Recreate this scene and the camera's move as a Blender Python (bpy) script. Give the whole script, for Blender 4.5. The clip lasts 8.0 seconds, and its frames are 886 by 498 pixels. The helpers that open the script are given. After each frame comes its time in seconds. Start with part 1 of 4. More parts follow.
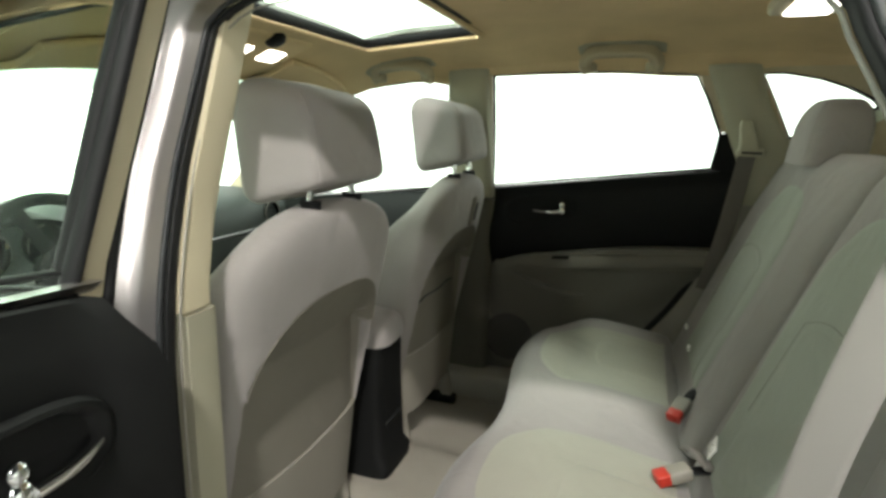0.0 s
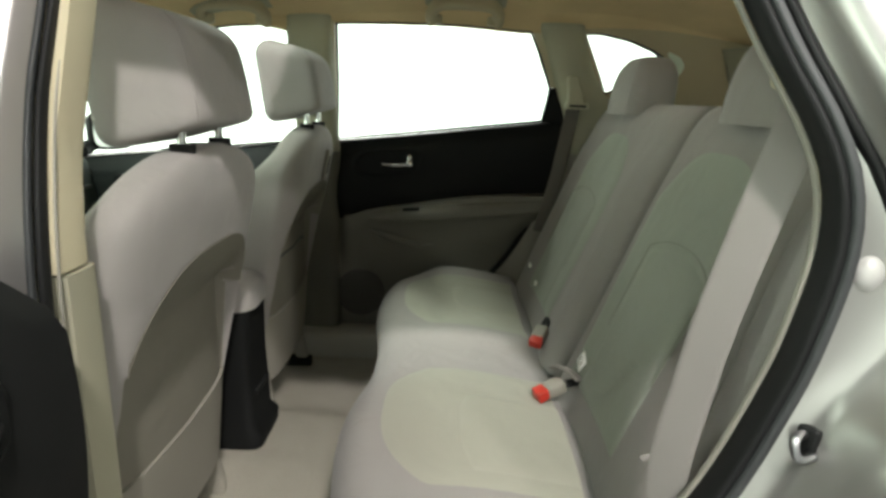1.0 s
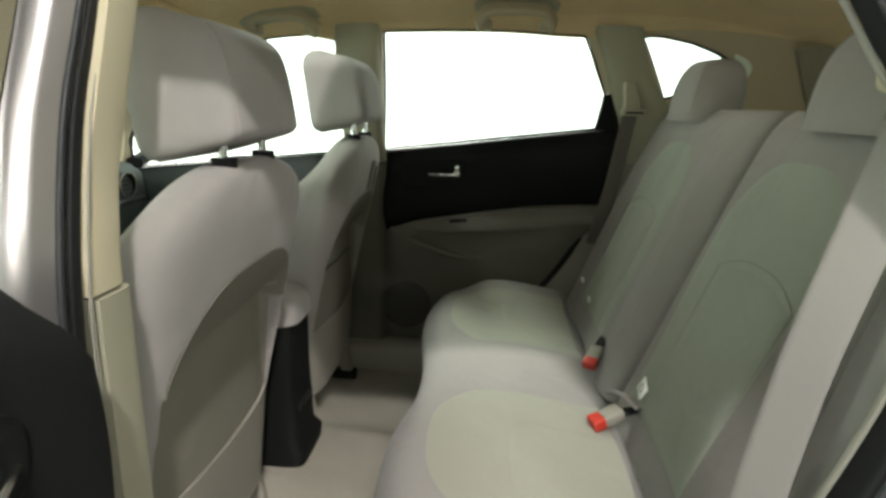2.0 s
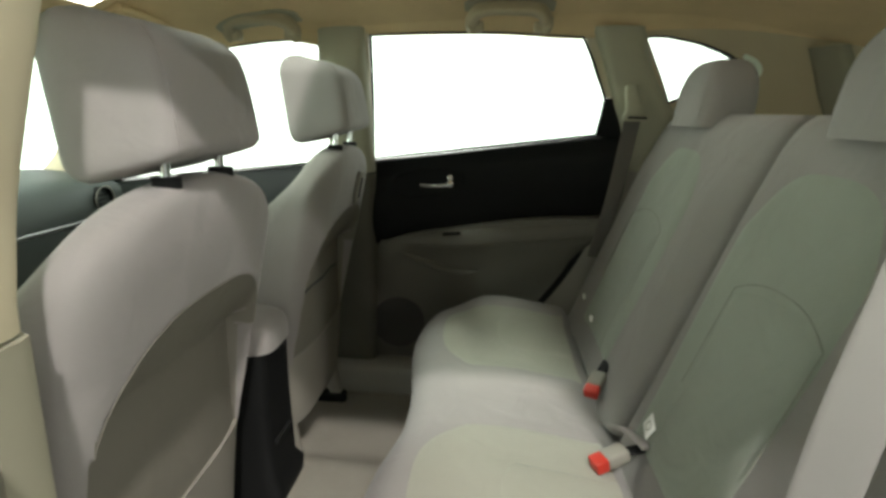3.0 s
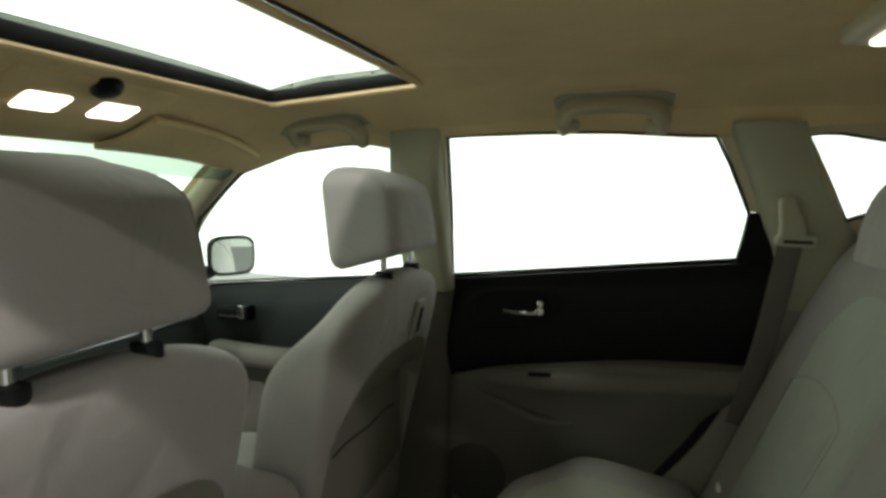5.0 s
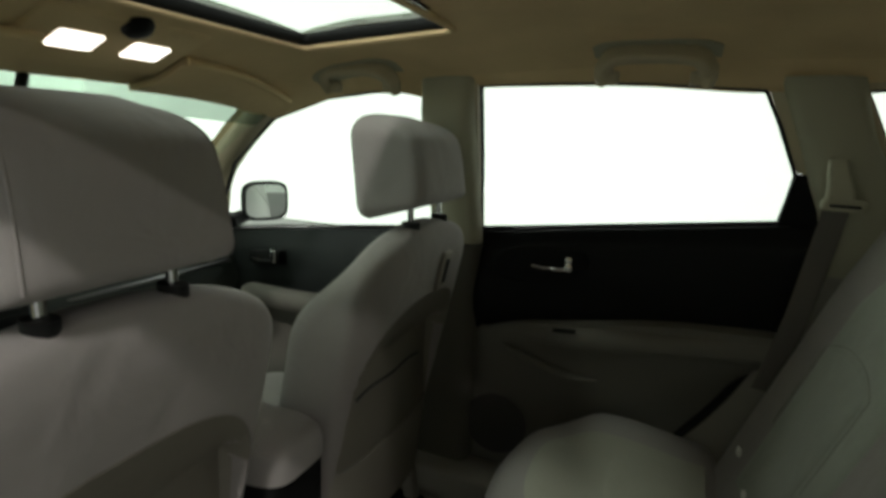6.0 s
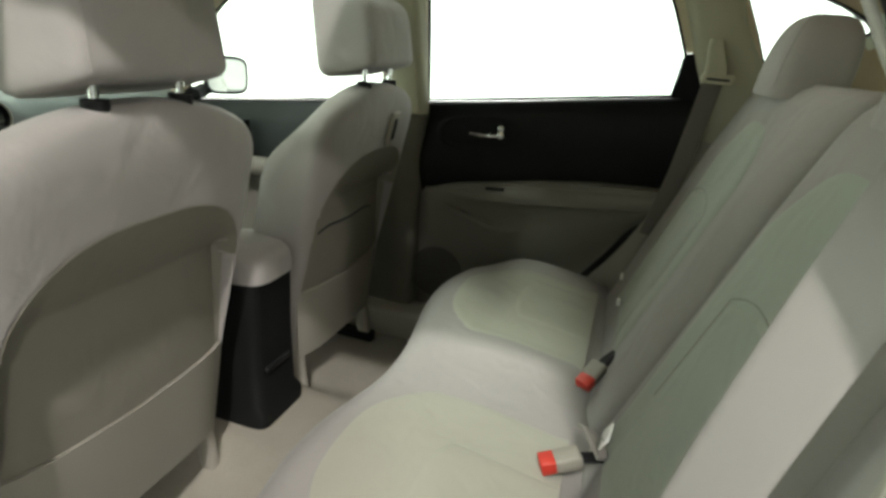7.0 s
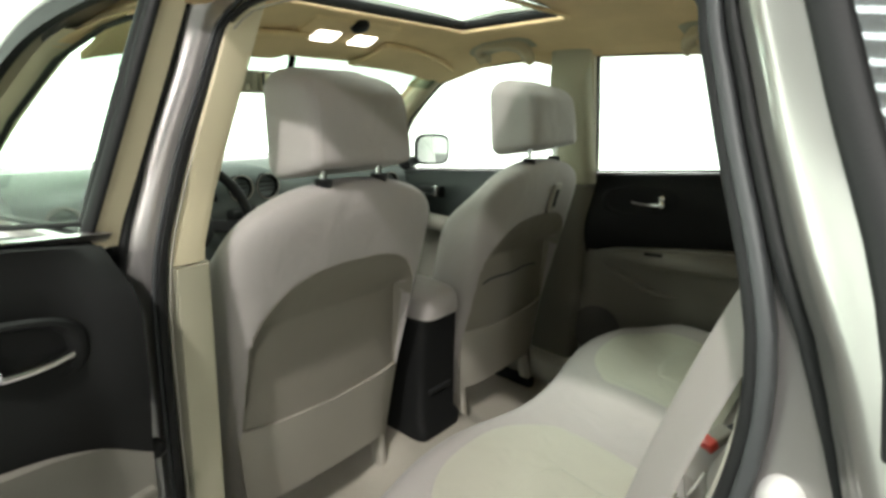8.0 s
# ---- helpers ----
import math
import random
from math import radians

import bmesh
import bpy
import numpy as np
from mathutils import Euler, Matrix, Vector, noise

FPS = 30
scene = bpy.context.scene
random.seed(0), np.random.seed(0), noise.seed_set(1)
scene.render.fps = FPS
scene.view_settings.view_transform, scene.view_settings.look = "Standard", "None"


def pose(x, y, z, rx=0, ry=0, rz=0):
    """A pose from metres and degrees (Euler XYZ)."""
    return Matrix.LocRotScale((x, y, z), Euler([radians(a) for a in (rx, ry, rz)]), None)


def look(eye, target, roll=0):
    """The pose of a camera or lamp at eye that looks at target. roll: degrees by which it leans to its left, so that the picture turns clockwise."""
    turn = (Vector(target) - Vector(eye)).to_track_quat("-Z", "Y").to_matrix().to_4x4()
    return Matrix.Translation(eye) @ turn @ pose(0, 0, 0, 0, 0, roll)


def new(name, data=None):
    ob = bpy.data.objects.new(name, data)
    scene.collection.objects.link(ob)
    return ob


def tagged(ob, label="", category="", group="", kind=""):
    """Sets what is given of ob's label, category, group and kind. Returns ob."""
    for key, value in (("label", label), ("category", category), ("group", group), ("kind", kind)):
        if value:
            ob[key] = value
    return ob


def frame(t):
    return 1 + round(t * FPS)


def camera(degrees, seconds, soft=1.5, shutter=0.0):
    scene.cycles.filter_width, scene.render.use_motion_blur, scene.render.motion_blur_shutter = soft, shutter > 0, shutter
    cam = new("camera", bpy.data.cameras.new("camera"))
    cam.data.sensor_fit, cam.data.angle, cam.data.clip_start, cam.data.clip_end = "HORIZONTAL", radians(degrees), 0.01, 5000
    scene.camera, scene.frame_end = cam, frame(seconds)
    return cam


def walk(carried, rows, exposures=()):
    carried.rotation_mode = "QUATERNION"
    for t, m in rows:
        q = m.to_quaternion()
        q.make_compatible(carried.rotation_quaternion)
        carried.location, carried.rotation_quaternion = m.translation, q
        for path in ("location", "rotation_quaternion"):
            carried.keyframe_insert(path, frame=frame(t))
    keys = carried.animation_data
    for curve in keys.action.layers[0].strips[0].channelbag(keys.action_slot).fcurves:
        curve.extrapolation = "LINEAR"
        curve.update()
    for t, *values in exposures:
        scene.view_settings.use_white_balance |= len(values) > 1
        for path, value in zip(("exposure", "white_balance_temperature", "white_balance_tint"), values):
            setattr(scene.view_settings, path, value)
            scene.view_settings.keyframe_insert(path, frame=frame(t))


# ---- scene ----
cam = camera(76.5, 8.0, soft=3.2, shutter=0.12)
PATH = [
    (0, (0.497, -1.217, 1.262), (-0.152, 0.628, 0.843), 1.4),
    (0.5, (0.416, -1.205, 1.246), (0.158, 0.737, 0.843), 2.8),
    (1, (0.359, -1.244, 1.219), (0.377, 0.689, 0.704), 2.6),
    (1.5, (0.345, -1.24, 1.22), (0.298, 0.699, 0.732), 2.8),
    (2.8, (0.376, -1.079, 1.221), (0.142, 0.841, 0.715), 0.0),
    (3, (0.381, -1.077, 1.226), (0.216, 0.858, 0.747), 1.1),
    (3.5, (0.407, -1.054, 1.237), (0.424, 0.9, 0.807), 0.2),
    (4, (0.45, -0.935, 1.256), (0.485, 1.022, 0.845), -0.5),
    (4.5, (0.494, -0.777, 1.282), (0.311, 1.182, 0.924), 1.6),
    (4.7, (0.476, -0.741, 1.293), (0.084, 1.202, 1.025), 1.5),
    (5.8, (0.461, -0.718, 1.352), (-0.413, 1.07, 1.15), 1.3),
    (6, (0.477, -0.715, 1.312), (-0.266, 1.099, 0.915), 2.8),
    (6.5, (0.529, -0.774, 1.241), (-0.036, 1.038, 0.611), 4.9),
    (7, (0.601, -0.949, 1.242), (0.053, 0.847, 0.553), 5.4),
    (7.5, (0.67, -1.09, 1.262), (-0.162, 0.596, 0.578), 4.2),
    (8, (0.804, -1.078, 1.306), (-0.405, 0.421, 0.768), 2.8),
]
EXPOSURES = [(0.0, -0.03), (1.5, -0.10), (3.0, -0.08), (4.0, -0.10), (4.5, -0.28), (4.7, -0.35), (5.4, -1.15), (5.8, -1.35), (6.0, -1.35), (6.2, -1.2), (6.5, -0.6), (6.8, -0.2), (7.0, 0.0), (7.4, 0.18), (8.0, 0.18)]
walk(cam, [(t, look(eye, target, roll)) for t, eye, target, roll in PATH], EXPOSURES)

# ---- world and light: a white photo booth with tube banks and added area lamps ----
world = bpy.data.worlds.new("booth_light")
world.use_nodes = True
scene.world = world
wn = world.node_tree.nodes
wn["Background"].inputs[0].default_value = (0.92, 1.0, 0.90, 1)
wn["Background"].inputs[1].default_value = 0.04


def bank(name, place, target, size_x, size_y, watts, colour=(1, 1, 1)):
    data = bpy.data.lights.new(name, "AREA")
    data.shape, data.size, data.size_y, data.energy, data.color = "RECTANGLE", size_x, size_y, watts, colour
    ob = new(name, data)
    ob.matrix_world = look(place, target)
    return ob


bank("unseen_area_light", (1.86, -3.40, 4.20), (0.4, 0.0, 0.65), 0.22, 0.12, 14, (1.0, 0.955, 0.915))
bank("unseen_area_light", (1.10, -3.35, 4.35), (0.4, 0.0, 0.65), 0.26, 0.12, 215, (1.0, 0.955, 0.915))
bank("unseen_area_light", (3.20, -3.90, 3.42), (0.0, -0.4, 1.1), 0.16, 0.08, 62, (1.0, 0.955, 0.915))
# added fill: front lamp through the sunroof for the far cushion, then far side
bank("unseen_area_light", (-1.7, -0.3, 4.30), (0.2, 0.2, 0.9), 2.6, 0.4, 150, (0.88, 1.0, 0.86))
bank("unseen_area_light", (0.2, 3.1, 3.9), (0.2, 0.2, 1.0), 4.0, 0.35, 60, (0.94, 1.0, 0.93))


# ---- materials ----
def material(name, colour, rough=0.8, metal=0.0, vary=0.12, scale=30.0, fine=600.0, bump=0.2, depth=0.001, spec=0.5, sheen=0.0, coat=0.0, fold=0.0):
    """A painted, woven or moulded surface: colour varied at two scales, with a fine relief."""
    m = bpy.data.materials.new(name)
    m.use_nodes = True
    t = m.node_tree
    n, link = t.nodes, t.links
    b = n["Principled BSDF"]
    tc = n.new("ShaderNodeTexCoord")
    big, small = n.new("ShaderNodeTexNoise"), n.new("ShaderNodeTexNoise")
    big.inputs["Scale"].default_value, small.inputs["Scale"].default_value = scale * 0.2, fine
    big.inputs["Detail"].default_value, small.inputs["Detail"].default_value = 4, 2
    link.new(tc.outputs["Object"], big.inputs["Vector"])
    link.new(tc.outputs["Object"], small.inputs["Vector"])
    add = n.new("ShaderNodeMath")
    add.operation = "ADD"
    link.new(big.outputs["Fac"], add.inputs[0])
    link.new(small.outputs["Fac"], add.inputs[1])
    ramp = n.new("ShaderNodeMapRange")
    ramp.inputs[1].default_value, ramp.inputs[2].default_value = 0.6, 1.4
    ramp.inputs[3].default_value, ramp.inputs[4].default_value = 1 - vary, 1 + vary
    link.new(add.outputs[0], ramp.inputs[0])
    mul = n.new("ShaderNodeVectorMath")
    mul.operation = "SCALE"
    mul.inputs[0].default_value = colour
    link.new(ramp.outputs[0], mul.inputs["Scale"])
    link.new(mul.outputs[0], b.inputs["Base Color"])
    b.inputs["Roughness"].default_value, b.inputs["Metallic"].default_value = rough, metal
    b.inputs["Specular IOR Level"].default_value = spec
    b.inputs["Sheen Weight"].default_value = sheen
    b.inputs["Coat Weight"].default_value, b.inputs["Coat Roughness"].default_value = coat, 0.12
    if bump:
        bn = n.new("ShaderNodeBump")
        bn.inputs["Strength"].default_value, bn.inputs["Distance"].default_value = bump, depth
        link.new(small.outputs["Fac"], bn.inputs["Height"])
        if fold:
            wave, soft = n.new("ShaderNodeTexNoise"), n.new("ShaderNodeBump")
            wave.inputs["Scale"].default_value, wave.inputs["Detail"].default_value, wave.inputs["Distortion"].default_value = 11.0, 3.0, 0.6
            soft.inputs["Strength"].default_value, soft.inputs["Distance"].default_value = 1.0, fold
            link.new(tc.outputs["Object"], wave.inputs["Vector"])
            link.new(wave.outputs["Fac"], soft.inputs["Height"])
            link.new(soft.outputs[0], bn.inputs["Normal"])
        link.new(bn.outputs[0], b.inputs["Normal"])
    return m


def glass(name, tint=(0.9, 0.97, 0.93), gloss=0.008):
    m = bpy.data.materials.new(name)
    m.use_nodes = True
    t = m.node_tree
    n, link = t.nodes, t.links
    n.remove(n["Principled BSDF"])
    clear, shine, mix = n.new("ShaderNodeBsdfTransparent"), n.new("ShaderNodeBsdfGlossy"), n.new("ShaderNodeMixShader")
    facing, power, scale = n.new("ShaderNodeLayerWeight"), n.new("ShaderNodeMath"), n.new("ShaderNodeMath")
    power.operation, scale.operation = "POWER", "MULTIPLY_ADD"
    power.inputs[1].default_value = 4.0
    scale.inputs[1].default_value, scale.inputs[2].default_value = 0.04, gloss
    clear.inputs[0].default_value = (*tint, 1)
    shine.inputs["Roughness"].default_value = 0.02
    link.new(facing.outputs["Facing"], power.inputs[0])
    link.new(power.outputs[0], scale.inputs[0])
    link.new(scale.outputs[0], mix.inputs[0])
    link.new(clear.outputs[0], mix.inputs[1])
    link.new(shine.outputs[0], mix.inputs[2])
    link.new(mix.outputs[0], n["Material Output"].inputs["Surface"])
    return m


def glow(name, colour, power):
    m = bpy.data.materials.new(name)
    m.use_nodes = True
    b = m.node_tree.nodes["Principled BSDF"]
    b.inputs["Base Color"].default_value = (*colour, 1)
    b.inputs["Emission Color"].default_value, b.inputs["Emission Strength"].default_value = (*colour, 1), power
    return m


CLOTH = material("seat_cloth", (0.285, 0.268, 0.253), 0.95, vary=0.07, fine=900, bump=0.35, sheen=0.15, spec=0.2, fold=0.006)
CUSHION_IN = material("cushion_insert_cloth", (0.325, 0.319, 0.264), 0.95, vary=0.07, fine=700, bump=0.45, sheen=0.15, spec=0.2, fold=0.006)
SEAM = material("seam_thread", (0.27, 0.285, 0.24), 0.95, vary=0.1, bump=0.2, spec=0.1)
CLOTH_IN = material("seat_insert_cloth", (0.305, 0.328, 0.278), 0.95, vary=0.07, fine=700, bump=0.45, sheen=0.15, spec=0.2, fold=0.006)
POCKET = material("seat_back_vinyl", (0.19, 0.178, 0.145), 0.7, vary=0.06, fine=1200, bump=0.25, fold=0.004)
# far lower pillar: the same trim, darkened to hold its shade
DARKTRIM = material("shade_dark_pillar_plastic", (0.115, 0.11, 0.088), 0.65, vary=0.05, fine=1500, bump=0.2, spec=0.3)
GRAB = material("olive_tan_grab_plastic", (0.46, 0.40, 0.27), 0.6, vary=0.05, fine=1500, bump=0.2, spec=0.3)
BEIGE = material("beige_moulded_plastic", (0.54, 0.485, 0.33), 0.6, vary=0.04, fine=1500, bump=0.2)
GREYP = material("warm_grey_plastic", (0.28, 0.265, 0.225), 0.6, vary=0.05, fine=1500, bump=0.2)
# BEIGE trim toned down, with shade put into the colour
PILLAR = material("shade_toned_beige_plastic", (0.36, 0.345, 0.255), 0.65, vary=0.05, fine=1500, bump=0.2, spec=0.3)
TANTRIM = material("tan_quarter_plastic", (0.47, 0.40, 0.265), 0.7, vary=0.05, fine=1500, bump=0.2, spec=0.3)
GREYSEAL = material("grey_green_rubber", (0.036, 0.039, 0.040), 0.55, vary=0.1, fine=500, bump=0.1)
# PILLAR darkened once more for the shaded rear pillar
SHADED = material("shade_grey_pillar_plastic", (0.26, 0.245, 0.175), 0.7, vary=0.05, fine=1500, bump=0.2, spec=0.3)
GRILLE = material("dark_grey_speaker_mesh", (0.055, 0.053, 0.046), 0.7, vary=0.1, fine=900, bump=0.6)
DOORDARK = material("green_black_door_vinyl", (0.022, 0.027, 0.026), 0.55, vary=0.1, fine=1500, bump=0.25, spec=0.3)
CORNER = material("pale_green_corner_trim", (0.74, 0.82, 0.70), 0.25, vary=0.04, bump=0.0)
DOORLOW = material("door_lower_vinyl", (0.155, 0.148, 0.125), 0.65, vary=0.05, fine=1500, bump=0.25)
BLACK = material("black_moulded_plastic", (0.007, 0.0075, 0.0073), 0.6, vary=0.1, fine=1500, bump=0.25, spec=0.18)
DASH = material("dark_grey_dash_plastic", (0.065, 0.080, 0.075), 0.55, vary=0.08, fine=1500, bump=0.25)
SEAL = material("dark_grey_rubber", (0.02, 0.021, 0.021), 0.5, vary=0.1, fine=500, bump=0.1)
RUBBER = material("black_rubber", (0.009, 0.0095, 0.0095), 0.6, vary=0.1, fine=500, bump=0.1, spec=0.25)
LINER = material("tan_headliner_felt", (0.68, 0.525, 0.305), 0.98, vary=0.16, fine=1500, bump=0.4, spec=0.1, fold=0.005)
CARPET = material("beige_carpet", (0.33, 0.308, 0.26), 1.0, vary=0.14, fine=450, bump=0.9, depth=0.004, spec=0.05, fold=0.006)
PAINT = material("silver_metallic_paint", (0.40, 0.388, 0.37), 0.31, 0.80, vary=0.03, fine=3000, bump=0.0, coat=0.6)
STEEL = material("worn_steel", (0.35, 0.35, 0.36), 0.3, 1.0, vary=0.15, bump=0.1)
CHROME = material("chrome", (0.85, 0.85, 0.85), 0.08, 1.0, vary=0.02, bump=0.0)
WEB = material("grey_belt_webbing", (0.255, 0.235, 0.22), 0.8, vary=0.06, fine=1400, bump=0.5)
# the webbing of WEB again, darkened for the shaded far belt
WEBDARK = material("shaded_belt_webbing", (0.125, 0.115, 0.10), 0.8, vary=0.06, fine=1400, bump=0.5)
RED = material("red_plastic", (0.52, 0.035, 0.02), 0.4, vary=0.05, bump=0.0)
WHITE = material("white_plastic", (0.78, 0.78, 0.75), 0.5, vary=0.03, bump=0.0)
PALEGREY = material("pale_grey_rubber", (0.50, 0.49, 0.47), 0.35, vary=0.05, bump=0.0)
BOOTH = material("pale_grey_booth_floor", (0.40, 0.40, 0.39), 0.6, vary=0.04, scale=4, fine=80, bump=0.05)
GLASS = glass("clear_glass", (0.92, 0.97, 0.93))
DARKGLASS = glass("tinted_glass", (0.10, 0.115, 0.12), 0.38)
TINT = glass("shade_band_glass", (0.62, 0.67, 0.64), 0.01)
MIRROR = material("mirror_glass", (0.9, 0.9, 0.9), 0.02, 1.0, vary=0.0, bump=0.0)
# the TENT materials: one booth cloth, its lighting put in as glow
REAR_TENT = glow("faint_glow_booth_cloth", (0.95, 1.0, 0.94), 0.25)
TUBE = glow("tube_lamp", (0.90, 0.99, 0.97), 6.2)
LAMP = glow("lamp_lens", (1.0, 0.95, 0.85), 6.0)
SIDE_TENT = glow("dim_glow_booth_cloth", (0.93, 1.0, 0.92), 1.5)
FRONT_TENT = glow("bright_glow_booth_cloth", (0.93, 1.0, 0.91), 3.6)
TENT = glow("glowing_booth_cloth", (0.97, 1.0, 0.945), 2.0)


# ---- mesh helpers ----
def part(name, bm, mat, parent=None, label="", smooth=True):
    """Links a bmesh as one mesh object, built in world places, under a thing or a part."""
    bmesh.ops.recalc_face_normals(bm, faces=bm.faces)
    me = bpy.data.meshes.new(name)
    bm.to_mesh(me)
    bm.free()
    for p in me.polygons:
        p.use_smooth = smooth
    me.materials.append(mat)
    if smooth:
        me.set_sharp_from_angle(angle=radians(50))
    ob = new(name, me)
    if parent:
        ob.parent = parent
        ob.matrix_parent_inverse = whole(parent).inverted()
    if label:
        tagged(ob, label)
    return ob


def whole(ob):
    m = ob.matrix_basis.copy()
    if ob.parent:
        m = whole(ob.parent) @ ob.matrix_parent_inverse @ m
    return m


def thing(name, place, label, category, group="", kind=""):
    ob = new(name)
    ob.empty_display_size = 0.05
    ob.matrix_basis = Matrix.Translation(place)
    return tagged(ob, label, category, group, kind)


def setting(ob, label, category):
    return tagged(ob, label, category, kind="structure")


def rings(rows, close_rows=False, caps=True):
    """A skin over rings of points, each ring closed."""
    bm = bmesh.new()
    vs = [[bm.verts.new(p) for p in row] for row in rows]
    n = len(rows[0])
    pairs = list(zip(vs, vs[1:])) + ([(vs[-1], vs[0])] if close_rows else [])
    for a, b in pairs:
        for i in range(n):
            j = (i + 1) % n
            bm.faces.new((a[i], a[j], b[j], b[i]))
    if caps and not close_rows:
        bm.faces.new(vs[0][::-1])
        bm.faces.new(vs[-1])
    return bm


def box(x0, x1, y0, y1, z0, z1, r=0.004, seg=2, m=None):
    bm = bmesh.new()
    bmesh.ops.create_cube(bm, size=1.0)
    for v in bm.verts:
        v.co = Vector((x0 + (v.co.x + 0.5) * (x1 - x0), y0 + (v.co.y + 0.5) * (y1 - y0), z0 + (v.co.z + 0.5) * (z1 - z0)))
    if r:
        bmesh.ops.bevel(bm, geom=bm.edges[:], offset=r, segments=seg, affect="EDGES", profile=0.5)
    if m is not None:
        bm.transform(m)
    return bm


def sweep(path, prof, up=(0, 0, 1), closed=False, caps=True):
    """Sweeps a closed outline of (side, up) along a path of points."""
    path = [Vector(p) for p in path]
    up = Vector(up)
    rows = []
    for i, p in enumerate(path):
        a = path[i - 1] if (i or closed) else p
        b = path[(i + 1) % len(path)] if (i + 1 < len(path) or closed) else p
        d = (b - a).normalized()
        s = d.cross(up)
        s = s.normalized() if s.length > 1e-4 else Vector((1, 0, 0))
        w = s.cross(d).normalized()
        rows.append([p + s * u + w * v for u, v in prof])
    return rings(rows, close_rows=closed, caps=caps)


def ring2(a, b, n=12, power=2.0):
    out = []
    for i in range(n):
        t = 2 * math.pi * i / n
        c, s = math.cos(t), math.sin(t)
        out.append((a * math.copysign(abs(c) ** (2 / power), c), b * math.copysign(abs(s) ** (2 / power), s)))
    return out


def curve_pts(pts, n=24):
    """Points evenly spaced on a smooth curve through the given ones."""
    pts = [Vector(p) for p in pts]
    dense = []
    for i in range(len(pts) - 1):
        p0, p1, p2, p3 = pts[max(i - 1, 0)], pts[i], pts[i + 1], pts[min(i + 2, len(pts) - 1)]
        for k in range(12):
            t = k / 12
            dense.append(0.5 * ((2 * p1) + (p2 - p0) * t + (2 * p0 - 5 * p1 + 4 * p2 - p3) * t * t + (3 * p1 - p0 - 3 * p2 + p3) * t ** 3))
    dense.append(pts[-1])
    return even(dense, n)


def even(pts, n):
    pts = [Vector(p) for p in pts]
    length = [0.0]
    for a, b in zip(pts, pts[1:]):
        length.append(length[-1] + (b - a).length)
    out, k = [], 0
    for i in range(n):
        want = length[-1] * i / (n - 1)
        while k < len(pts) - 2 and length[k + 1] < want:
            k += 1
        span = length[k + 1] - length[k] or 1
        out.append(pts[k].lerp(pts[k + 1], min(max((want - length[k]) / span, 0), 1)))
    return out


def sheet(grid, thick, way):
    """A closed slab: the grid of points, and the same pushed by thick along way(point)."""
    bm = bmesh.new()
    a = [[bm.verts.new(p) for p in row] for row in grid]
    b = [[bm.verts.new(Vector(p) + Vector(way(p)) * thick) for p in row] for row in grid]
    nu, nv = len(grid), len(grid[0])
    for i in range(nu - 1):
        for j in range(nv - 1):
            bm.faces.new((a[i][j], a[i + 1][j], a[i + 1][j + 1], a[i][j + 1]))
            bm.faces.new((b[i][j], b[i][j + 1], b[i + 1][j + 1], b[i + 1][j]))
    rim = [(i, 0) for i in range(nu)] + [(nu - 1, j) for j in range(1, nv)] + [(i, nv - 1) for i in range(nu - 2, -1, -1)] + [(0, j) for j in range(nv - 2, 0, -1)]
    for (i, j), (k, l) in zip(rim, rim[1:] + rim[:1]):
        bm.faces.new((a[i][j], b[i][j], b[k][l], a[k][l]))
    return bm


def glass_y(x, z):
    """Half the car's width at the side glass."""
    return 0.733 - 0.36 * (z - 1.073) - 0.03 * max(x, 0) / 0.65


def patch(side, lower, upper, inset, thick, nu=24, nv=8, bulge=None, smooth_lines=True):
    """A slab on the car's side between two lines of (x, z); inset: how far inside the glass it lies; bulge(u, v, x, z) adds to that."""
    f = curve_pts if smooth_lines else even
    lo, up = f([(x, 0, z) for x, z in lower], nu), f([(x, 0, z) for x, z in upper], nu)
    grid = []
    for i in range(nu):
        row = []
        for j in range(nv):
            p = lo[i].lerp(up[i], j / (nv - 1))
            d = inset + (bulge(i / (nu - 1), j / (nv - 1), p.x, p.z) if bulge else 0)
            row.append(Vector((p.x, side * (side_y(p.x, p.z) - d), p.z)))
        grid.append(row)
    return sheet(grid, thick, lambda p: (0, side, 0))


def side_y(x, z):
    return glass_y(x, max(z, 1.05)) if z > 1.0 else glass_y(x, 1.05)


def smoothstep(a, b, x):
    t = min(max((x - a) / (b - a), 0), 1)
    return t * t * (3 - 2 * t)


# ---- booth ----
setting(part("ground", box(-9, 9, -7, 7, -0.2, 0, 0), BOOTH, smooth=False), "white painted studio floor under the car", "floor")

# walls emit the light they should receive; the near one is plain grey
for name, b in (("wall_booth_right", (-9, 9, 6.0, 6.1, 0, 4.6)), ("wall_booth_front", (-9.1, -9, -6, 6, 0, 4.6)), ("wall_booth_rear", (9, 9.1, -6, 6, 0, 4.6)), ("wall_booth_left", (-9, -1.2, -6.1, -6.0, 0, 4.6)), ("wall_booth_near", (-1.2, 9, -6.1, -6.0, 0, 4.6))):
    setting(part(name, box(*b, 0), BOOTH if name == "wall_booth_near" else SIDE_TENT if name == "wall_booth_left" else REAR_TENT if name == "wall_booth_rear" else FRONT_TENT if name == "wall_booth_front" else TENT, smooth=False), "plain booth wall, glowing in place of lamplight except on the near side", "booth")

